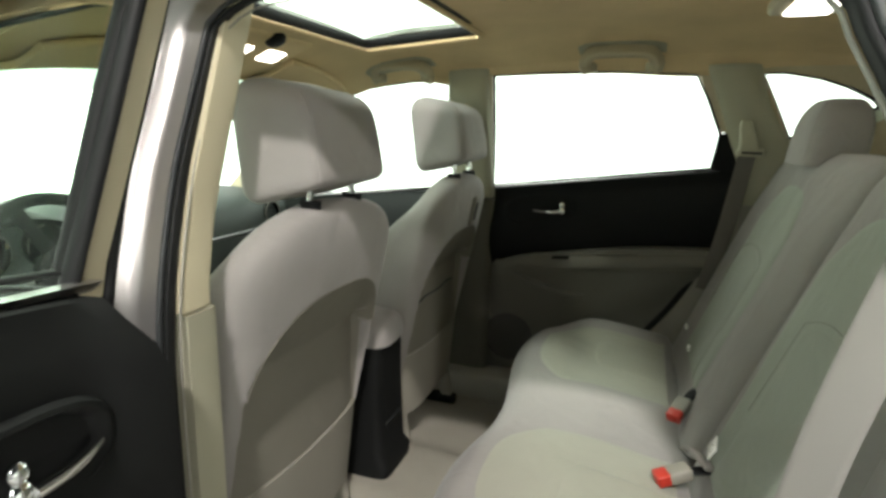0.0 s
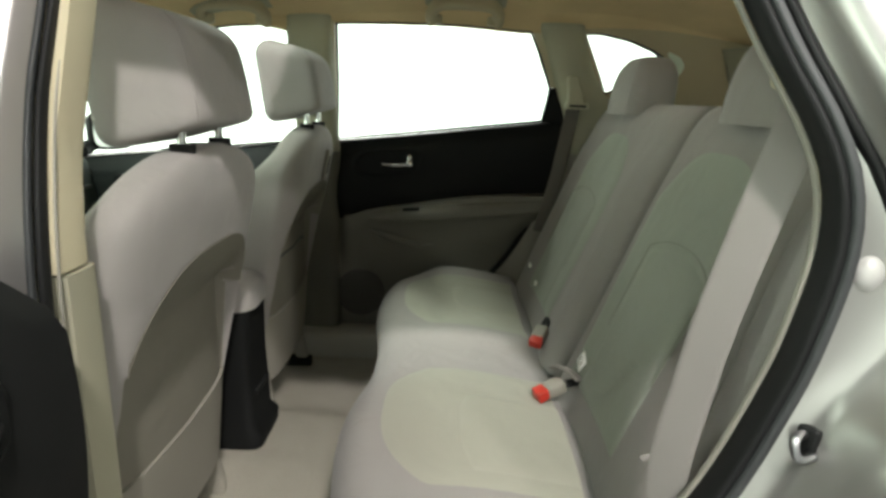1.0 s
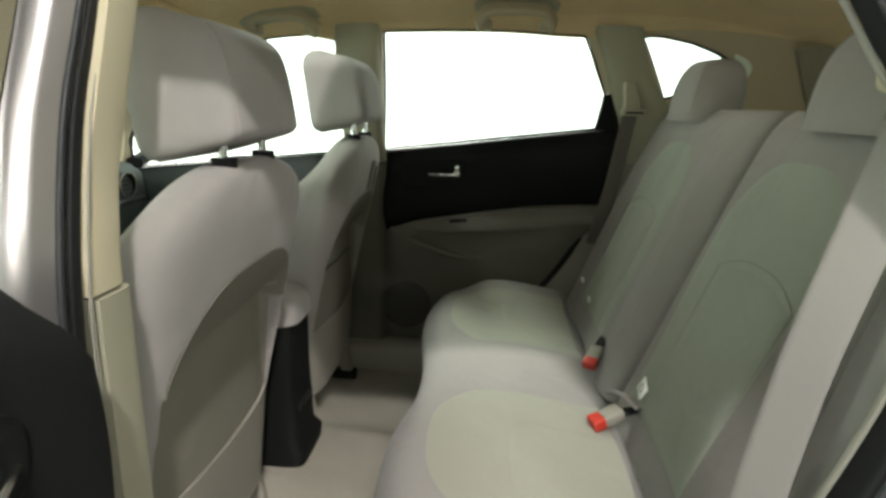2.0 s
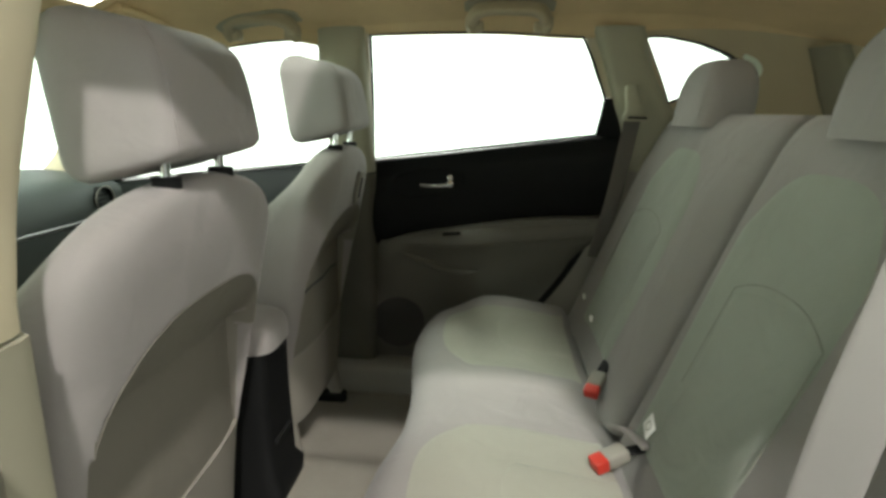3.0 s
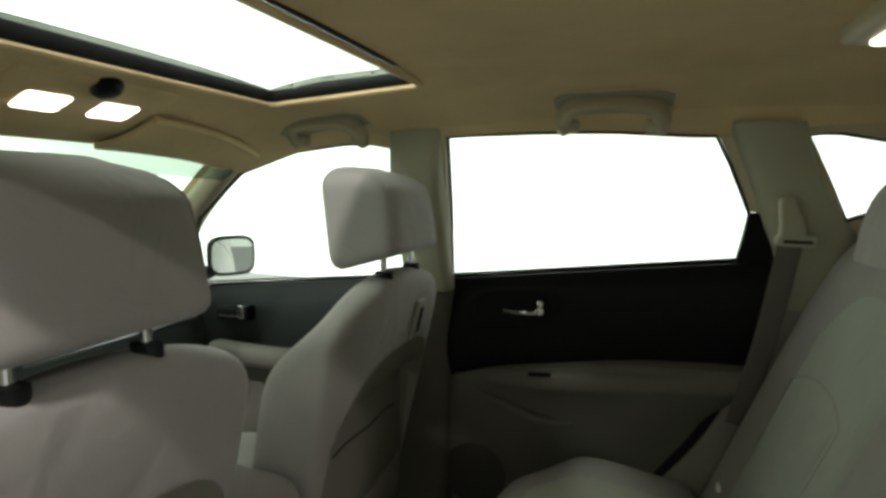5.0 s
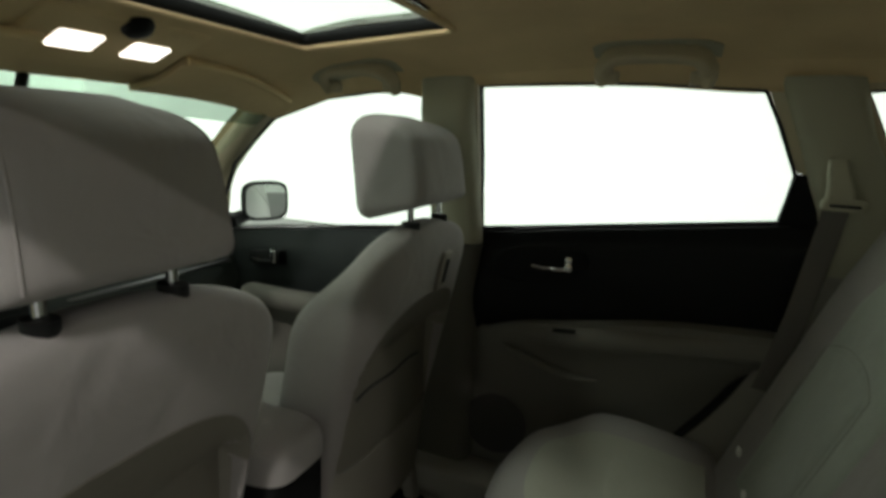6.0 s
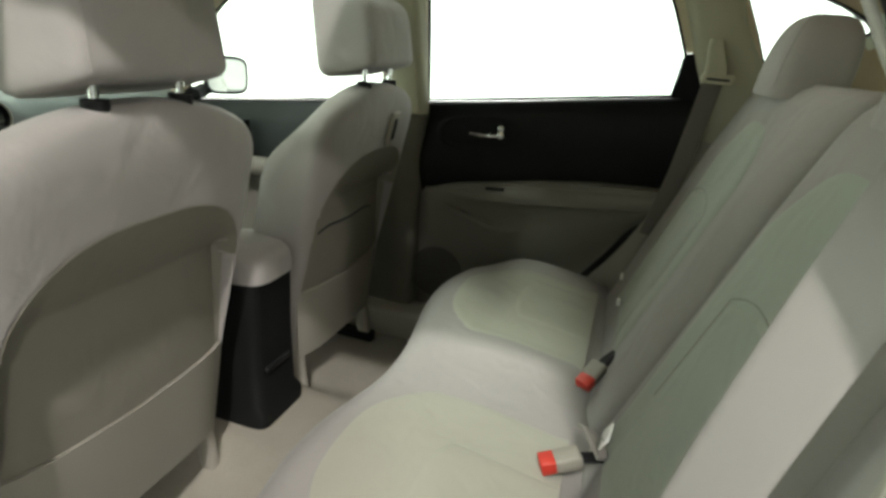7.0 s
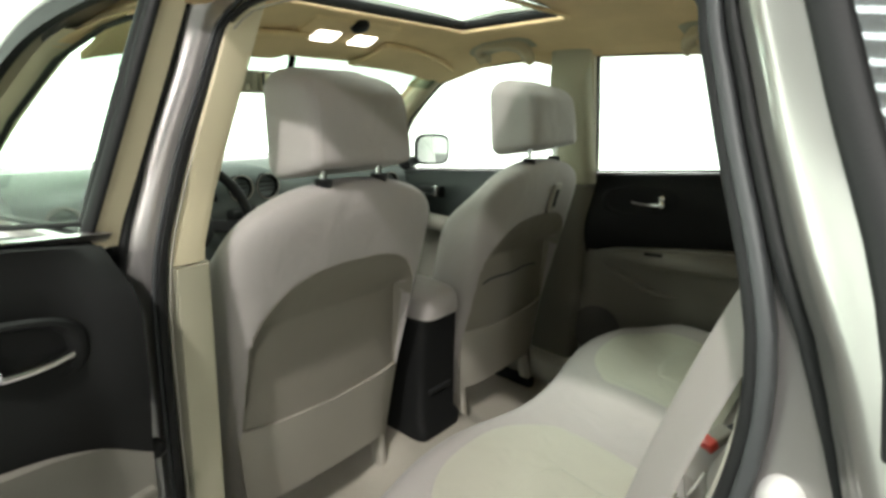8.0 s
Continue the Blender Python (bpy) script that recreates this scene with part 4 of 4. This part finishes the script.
part("door_jamb", rings([loop_at(0.006, 0.012), loop_at(0.014, 0.018), loop_at(0.034, 0.026), loop_at(0.043, 0.042), loop_at(0.052, 0.090), loop_at(0.057, 0.120), loop_at(0.066, 0.134), loop_at(0, 0.138, skin_reach), loop_at(0, 0.110, skin_reach), loop_at(0.09, 0.02), loop_at(0.03, 0.004)], close_rows=True), PAINT, body, "silver painted jamb")
rows = []
for k, p in enumerate(ring_pts):
    n, front = outward(k), smoothstep(0.12, 0.03, p.x)
    f = 0.48 - 0.24 * front + 0.52 * smoothstep(1.22, 1.0, p.z) * smoothstep(0.3, 0.5, p.x)
    back = smoothstep(0.5, 0.62, p.x) * smoothstep(1.0, 1.08, p.z)
    c = p + n * (0.034 + 0.036 * front + shift(p) + 0.003 * back) + Vector((0, -(0.014 + 0.128 * front) * f - 0.006 * back, 0))
    rows.append([c + n * ((0.003 + 0.013 * front + 0.0025 * back) * u) + Vector((0, (0.003 + 0.005 * front + 0.007 * back) * w, 0)) for u, w in ring2(1, 1, 12, 3)])
part("gap_seal", rings(rows, close_rows=True), RUBBER, body, "black weather strip")
rows = []
for k, p in enumerate(ring_pts):
    if p.x > 0.45 and p.z > 1.12:
        n = outward(k)
        f = 0.48 + 0.52 * smoothstep(1.22, 1.0, p.z) * smoothstep(0.3, 0.5, p.x)
        c = p + n * 0.077 + Vector((0, -0.137 * f, 0))
        rows.append([c + n * (0.011 * u) + Vector((0, 0.007 * w, 0)) for u, w in ring2(1, 1, 12, 3)])
part("edge_gap", rings(rows), RUBBER, body, "black gap strip along the quarter panel")
bm = bmesh.new()
bmesh.ops.create_uvsphere(bm, u_segments=24, v_segments=12, radius=0.0205)
bm.transform(Matrix.Translation((0.788, -0.704, 1.069)) @ Matrix.Diagonal((0.8, 0.8, 1, 1)))
part("bump_stop", bm, PALEGREY, body, "pale rubber bump stop")
part("striker_plate", box(-0.006, 0.006, -0.013, 0.013, -0.018, 0.018, 0.004, m=Matrix.Translation((0.756, -0.722, 0.888)) @ Euler((0, 0, 0.4)).to_matrix().to_4x4()), RUBBER, body, "dark striker plate")
part("striker", sweep(curve_pts([(0.755, -0.721, 0.897), (0.738, -0.732, 0.897), (0.734, -0.738, 0.888), (0.739, -0.742, 0.878), (0.757, -0.735, 0.878)], 20), ring2(0.005, 0.005, 10), (0, 0, 1)), STEEL, body, "steel door striker loop")

rail = [(-1.02, 1.085), (-0.905, 1.250), (-0.675, 1.405), (-0.43, 1.468), (-0.2, 1.492), (0.2, 1.503), (0.5, 1.500), (0.8, 1.490)]
part("roof_rail", sweep(curve_pts([(x, -(side_y(x, z) + 0.050), z) for x, z in rail], 50), ring2(0.026, 0.026, 12), (0, 0, 1)), PAINT, body, "silver painted roof rail")
bm = rings([[Vector((-0.010 + d, -0.764 + r * math.cos(a), 0.754 + r * math.sin(a))) for a in [2 * math.pi * i / 20 for i in range(20)]] for d, r in ((0.0, 0.014), (0.016, 0.014), (0.020, 0.011), (0.022, 0.005))])
part("check_bolt", bm, RUBBER, body, "black door check bolt")

# ---- windscreen, dashboard, wheel ----
ws = thing("windscreen", (-0.9, 0, 1.2), "sloping windscreen behind the dashboard", "window", kind="structure")
g = []
for i in range(13):
    row = []
    for j in range(25):
        v, u = i / 12, -1 + 2 * j / 24
        row.append(Vector((-1.30 + 0.68 * v + 0.10 * u * u * (1 - 0.4 * v), (0.70 - 0.12 * v) * u, 1.02 + 0.385 * v - 0.02 * u * u)))
    g.append(row)
p = part("pane", sheet(g, 0.005, lambda q: (-0.4, 0, 0.9)), GLASS, ws)
p.visible_shadow = False
part("tint_band", sheet([[q + Vector((0.004, 0, -0.008)) for q in row] for row in g[10:]], 0.002, lambda q: (-0.4, 0, 0.9)), TINT, ws, "green-grey shade band")
dash = thing("dashboard", (-1.0, 0, 0.6), "dark grey dashboard with round air vents", "dashboard")
rows = []
for j in range(41):
    y = -0.70 + 1.40 * j / 40
    hood = 0.045 * math.exp(-((y + 0.353) / 0.16) ** 2)
    mid = 0.02 * math.exp(-((y + 0.05) / 0.18) ** 2)
    hood += 0.038 * math.exp(-((y + 0.05) / 0.13) ** 4)
    prof = [(-1.30, 1.00), (-1.15, 1.010), (-0.98, 1.000 + hood), (-0.90 + mid, 0.990 + hood), (-0.86 + mid, 0.960 + hood), (-0.85 + mid, 0.90), (-0.83 + mid, 0.82), (-0.87, 0.72), (-0.92, 0.60), (-1.0, 0.55), (-1.30, 0.55)]
    rows.append([Vector((x, y, z)) for x, z in prof])
part("body", rings(rows), DASH, dash)


def vent(y, z, x=-0.862):
    rows = [[Vector((x + d, y + r * math.cos(a), z + r * math.sin(a))) for a in [2 * math.pi * i / 28 for i in range(28)]] for d, r in ((-0.02, 0.040), (0.008, 0.042), (0.012, 0.038), (0.006, 0.034), (-0.012, 0.031))]
    v = part("air_vent", rings(rows), BLACK, dash, "round black air vent")
    part("bezel", rings([[Vector((x + 0.011 + d, y + r * math.cos(a), z + r * math.sin(a))) for a in [2 * math.pi * i / 28 for i in range(28)]] for d, r in ((-0.004, 0.041), (0.002, 0.044), (0.003, 0.041), (-0.003, 0.038))], close_rows=True), GREYP, v, "grey ring")
    for k in (-1, 0, 1):
        part("slat", box(x - 0.004, x + 0.006, y - 0.028, y + 0.028, z + 0.014 * k - 0.002, z + 0.014 * k + 0.002, 0.001, 1), RUBBER, v)


for y, z in ((-0.100, 0.975), (0.000, 0.975), (-0.60, 0.93), (0.60, 0.93)):
    vent(y, z, -0.842 if abs(y) < 0.2 else -0.858)
# instrument hood before the driver, a pale trim line, the centre stack with its screen and knobs
rows = []
for k in range(9):
    x = -0.93 + 0.11 * k / 8
    rows.append([Vector((x, -0.353 + 0.165 * math.cos(a), 0.945 + (0.112 - 0.02 * k / 8) * math.sin(a))) for a in [math.pi * i / 24 for i in range(25)]] + [Vector((x, -0.353 - 0.150 * math.cos(a), 0.945 + (0.098 - 0.02 * k / 8) * math.sin(a))) for a in [math.pi * i / 24 for i in range(25)]])
part("instrument_hood", rings(rows), BLACK, dash, "black arched instrument hood")
for y in (-0.425, -0.285):
    dial = part("dial", rings([[Vector((-0.845 + d, y + r * math.cos(a), 0.965 + r * math.sin(a))) for a in [2 * math.pi * i / 28 for i in range(28)]] for d, r in ((-0.03, 0.052), (0.004, 0.054), (0.006, 0.050), (-0.006, 0.046))]), BLACK, dash, "black round dial")
    part("ring", rings([[Vector((-0.838 + d, y + r * math.cos(a), 0.965 + r * math.sin(a))) for a in [2 * math.pi * i / 28 for i in range(28)]] for d, r in ((-0.002, 0.049), (0.003, 0.053), (0.003, 0.050), (-0.002, 0.047))], close_rows=True), CHROME, dial, "bright ring")
for y0, y1 in ((-0.68, -0.17), (0.07, 0.68)):
    part("trim_line", box(-0.858, -0.838, y0, y1, 0.872, 0.884, 0.004), STEEL, dash, "satin metal trim line")
stack = part("centre_stack", box(-0.85, -0.79, -0.155, 0.055, 0.66, 0.915, 0.02, 3), BLACK, dash, "black centre stack")
part("screen", box(-0.789, -0.784, -0.125, 0.025, 0.80, 0.895, 0.003), BLACK, stack, "dark screen")
for y in (-0.105, -0.05, 0.005):
    part("knob", sweep([(-0.79, y, 0.74), (-0.765, y, 0.742)], ring2(0.018, 0.018, 16), (0, 1, 0)), STEEL, stack, "satin metal knob")
wheel = thing("steering_wheel", (-0.70, -0.353, 0.92), "black steering wheel in front of the driver", "steering wheel")
tilt = pose(-0.68, -0.353, 0.92, 0, 90 - 24, 0)
part("rim", sweep([tilt @ Vector((0.185 * math.cos(a), 0.185 * math.sin(a), 0)) for a in [2 * math.pi * i / 48 for i in range(48)]], ring2(0.015, 0.013, 12), tuple(tilt.to_3x3() @ Vector((0, 0, 1))), closed=True), BLACK, wheel)
rows = [[tilt @ Vector((r * math.cos(a), r * math.sin(a) * 0.9, d)) for a in [2 * math.pi * i / 32 for i in range(32)]] for d, r in ((-0.05, 0.05), (-0.02, 0.075), (0.005, 0.075), (0.02, 0.055))]
part("hub", rings(rows), BLACK, wheel)
for a in (80, 200, 280):
    c, q = math.cos(radians(a)), math.sin(radians(a))
    part("spoke", sweep([tilt @ Vector((r * c, r * q, 0)) for r in (0.06, 0.12, 0.18)], ring2(0.018, 0.007, 8, 3), tuple(tilt.to_3x3() @ Vector((0, 0, 1)))), BLACK, wheel)

# ---- overhead fittings ----
over = thing("overhead_console", (-0.43, -0.02, 1.45), "beige overhead console with two lit map lamps", "overhead lamp")
slope = pose(-0.425, -0.022, 1.440, 0, -24, 0)
part("housing", box(-0.085, 0.085, -0.150, 0.150, -0.010, 0.03, 0.012, 3, slope), LINER, over)
for sy in (-1, 1):
    part("lens", box(-0.025, 0.025, sy * 0.064 - 0.037, sy * 0.064 + 0.037, -0.014, -0.006, 0.006, 2, slope), LAMP, over, "glowing white lamp lens")
rows = [[slope @ Vector((0.068 + r * math.cos(a), r * math.sin(a), d)) for a in [2 * math.pi * i / 24 for i in range(24)]] for d, r in ((0.0, 0.026), (-0.012, 0.026), (-0.020, 0.020), (-0.022, 0.008))]
part("knob", rings(rows), BLACK, over, "round black sunroof switch")


def visor(side):
    v = thing("sun_visor", (-0.5, side * 0.3, 1.41), "tan folded sun visor against the headliner", "sun visor", "sun visors")
    g = []
    for i in range(9):
        row = []
        for j in range(21):
            a, u = i / 8, j / 20
            y = side * (0.135 + 0.375 * u)
            x = -0.585 + (0.155 - 0.05 * u ** 2) * a
            row.append(Vector((x, y, roof_z(x, y) - 0.012 - 0.008 * math.sin(a * 3.14) - 0.004)))
        g.append(row)
    part("panel", sheet(g, 0.014, lambda p: (0, 0, 1)), LINER, v)
    part("edge_roll", sweep([p + Vector((0.004, 0, 0.005)) for p in g[-1]], ring2(0.009, 0.009, 10), (0, 0, 1)), LINER, v)
    return v


visor(1)
visor(-1)
mir = thing("rear_view_mirror", (-0.58, 0, 1.31), "grey rear view mirror on a black stalk", "mirror")
part("housing", box(-0.575, -0.545, -0.270, 0.025, 1.278, 1.337, 0.014, 3), GREYP, mir)
part("mirror_glass", box(-0.5448, -0.5435, -0.260, 0.015, 1.286, 1.330, 0.0), MIRROR, mir)
part("stalk", sweep([(-0.565, -0.10, 1.33), (-0.59, -0.07, 1.36), (-0.612, -0.05, 1.388)], ring2(0.010, 0.010, 10), (0, 1, 0)), BLACK, mir, "black stalk")


def grab(side, x0, x1, y, z):
    """A flat bar bent down at both ends, over a dark plate in place of a recess."""
    h = thing("grab_handle", ((x0 + x1) / 2, side * y, z), "beige folding grab handle above the window", "grab handle", "grab handles")
    path = curve_pts([(x0 + 0.016, side * (y + 0.046), z - 0.046), (x0 + 0.012, side * (y + 0.024), z - 0.024), (x0 + 0.036, side * (y - 0.004), z - 0.004), ((x0 + x1) / 2, side * (y - 0.010), z), (x1 - 0.036, side * (y - 0.004), z - 0.004), (x1 - 0.012, side * (y + 0.024), z - 0.024), (x1 - 0.016, side * (y + 0.046), z - 0.046)], 40)
    part("grip", sweep(path, ring2(0.019, 0.013, 16, 4), (0, -side, 0.6)), GRAB, h)
    for x in (x0 + 0.021, x1 - 0.021):
        part("foot", box(x - 0.020, x + 0.020, side * (y + 0.044) - 0.014, side * (y + 0.044) + 0.014, z - 0.053, z - 0.026, 0.006), GRAB, h, "tan hinge cover")
    # flat darker plate: the shade of the well that the grip folds into
    g = []
    for i in range(25):
        u = -1 + 2 * i / 24
        lift = 0.030 * abs(u) ** 5
        row = []
        for k in range(9):
            px, py = (x0 + x1) / 2 + (x1 - x0 + 0.018) / 2 * u, side * (y - 0.034 + lift + (0.078 - lift) * k / 8)
            row.append(Vector((px, py, roof_z(px, py) - 0.003)))
        g.append(row)
    part("recess", sheet(g, 0.004, lambda p: (0, 0, 1)), PILLAR, h, "darker plate painted as the shaded well behind the grip")
    return h


grab(1, 0.302, 0.514, 0.452, 1.480)
grab(1, -0.368, -0.162, 0.478, 1.457)
grab(-1, 0.302, 0.514, 0.452, 1.480)
dome = thing("dome_lamp", (0.765, 0.06, 1.51), "lit rear dome lamp in the headliner", "lamp")
part("housing", box(0.70, 0.83, -0.03, 0.15, 1.500, 1.53, 0.010, 3), BEIGE, dome)
part("lens", box(0.725, 0.803, 0.00, 0.12, 1.494, 1.503, 0.004), LAMP, dome, "glowing white lens")

# ---- belts and buckles ----
def strap(path, wide, thick, way):
    return sweep(path, ring2(wide, thick, 12, 4), way)


def seat_belt(side, label, mat):
    b = thing("seat_belt", (0.78, side * 0.56, 1.26), label, "seat belt", "outer seat belts")
    if side < 0:
        path = [(0.766, -0.590, 1.270), (0.757, -0.602, 1.22), (0.722, -0.618, 1.11), (0.690, -0.626, 0.985), (0.671, -0.632, 0.885), (0.655, -0.642, 0.80), (0.650, -0.655, 0.74)]
        part("webbing", strap(curve_pts(path, 44), 0.025, 0.0015, (-0.70, -0.70, -0.15)), mat, b)
        part("guide", box(0.732, 0.775, -0.605, -0.560, 1.245, 1.300, 0.012, 3), BEIGE, b, "beige belt guide")
        part("tongue", sweep([(0.650, -0.576, 0.758), (0.663, -0.610, 0.792), (0.678, -0.647, 0.830)], ring2(0.0045, 0.003, 10, 4), (0.6, -0.4, 0.7)), CHROME, b, "bright metal belt tongue")
    else:
        path = curve_pts([(0.765, 0.566, 1.232), (0.761, 0.578, 1.18), (0.748, 0.588, 1.07), (0.733, 0.598, 0.965), (0.70, 0.615, 0.80)], 30)
        part("webbing", strap(path, 0.024, 0.0015, (0.15, -0.98, -0.2)), mat, b)
        rows = [[Vector((0.772 + k * a * 0.038, 0.566 + b2 * 0.016, zz)) for a, b2 in ring2(1, 1, 24, 5)] for zz, k in ((1.206, 0.86), (1.209, 0.98), (1.222, 0.98), (1.228, 0.86))]
        part("guide", rings(rows), PILLAR, b, "beige belt guide")
        rows = [[Vector((cx + k * a, 0.560 + b2 * 0.014, zz)) for a, b2 in ring2(1, 1, 24, 5)] for zz, cx, k in ((1.228, 0.763, 0.024), (1.25, 0.761, 0.022), (1.285, 0.752, 0.017), (1.300, 0.750, 0.015), (1.303, 0.750, 0.011))]
        part("slider", rings(rows), PILLAR, b, "beige height slider")
        part("slot", box(0.746, 0.797, 0.546, 0.5515, 1.213, 1.219, 0.002), RUBBER, b, "dark slot")
    return b


seat_belt(-1, "light grey seat belt across the outer backrest", WEB)
seat_belt(1, "grey seat belt hanging from the pillar, coloured darker for shade", WEBDARK)


def buckle(place, turn, lean):
    k = thing("belt_buckle", place, "grey belt buckle with a red button on the cushion", "buckle", "belt buckles")
    m = Matrix.Translation(place) @ Euler((0, radians(lean), radians(turn))).to_matrix().to_4x4()
    part("casing", box(-0.008, 0.034, -0.0165, 0.0165, -0.013, 0.011, 0.005, 2, m), GREYP, k)
    part("button", box(-0.030, -0.006, -0.0155, 0.0155, -0.012, 0.010, 0.003, 2, m), RED, k, "red release button")
    part("stalk", sweep([m @ Vector(v) for v in ((0.03, 0, -0.003), (0.07, 0, -0.012), (0.10, 0.005, -0.03))], ring2(0.012, 0.003, 8, 4), (0, 0, 1)), RUBBER, k, "black webbing stalk")
    return k


buckle((0.594, -0.220, 0.662), 22, -16)
buckle((0.619, 0.059, 0.656), 62, -24)
loop_thing = thing("belt_flap", (0.645, -0.165, 0.67), "grey webbing flap folded over the cushion edge", "flap")
part("webbing", sweep(curve_pts([(0.622, -0.125, 0.664), (0.632, -0.155, 0.680), (0.646, -0.198, 0.688), (0.656, -0.216, 0.682)], 16), ring2(0.013, 0.004, 12, 4), (0.3, 0.2, 1)), WEB, loop_thing)
tag = thing("tag", (0.656, -0.228, 0.732), "small white square printed tag between cushion and backrest", "tag")
card = part("card", box(-0.0015, 0.0015, -0.017, 0.017, -0.015, 0.015, 0.001, 1, pose(0.652, -0.228, 0.732, 20, 20, 0)), WHITE, tag)
mring = pose(0.652, -0.228, 0.732, 20, 20, 0)
part("ring_mark", sweep([mring @ Vector((-0.0016, 0.008 * math.cos(a), 0.008 * math.sin(a))) for a in [2 * math.pi * i / 20 for i in range(20)]], ring2(0.0012, 0.0006, 6), (1, 0, 0), closed=True), GREYP, card, "faint grey printed ring")
for x, y, z in ((0.651, 0.457, 0.726), (0.651, 0.33, 0.708)):
    a = thing("anchor_cover", (x, y, z), "small white anchor button on the backrest", "button", "anchor buttons")
    part("cap", box(-0.004, 0.004, -0.008, 0.008, -0.008, 0.008, 0.003, 2, Matrix.Translation((x, y, z))), WHITE, a)


# ---- door mirror beyond the far front door ----
dm = thing("door_mirror", (-0.95, 0.92, 1.03), "black-backed door mirror with a bright glass", "mirror")
turn = Matrix.Translation((-0.868, 0.885, 1.052)) @ Euler((0, 0, radians(-25))).to_matrix().to_4x4()
rows = []
for x, k in ((-0.002, 0.94), (0.006, 0.965), (0.002, 1.0), (-0.012, 1.01), (-0.037, 0.92), (-0.057, 0.7), (-0.062, 0.45)):
    rows.append([turn @ Vector((x, 0.084 * k * u, 0.070 * k * w)) for u, w in ring2(1, 1, 36, 4)])
part("shell", rings(rows), BLACK, dm)
part("mirror_glass", rings([[turn @ Vector((x, 0.075 * u, 0.059 * w)) for u, w in ring2(1, 1, 36, 4)] for x in (-0.0010, 0.0020)]), MIRROR, dm, "clear mirror glass", smooth=False)
part("foot", sweep([(-0.93, 0.84, 1.0), (-0.93, 0.80, 0.99), (-0.92, 0.755, 0.985)], ring2(0.03, 0.02, 12, 3)), BLACK, dm)
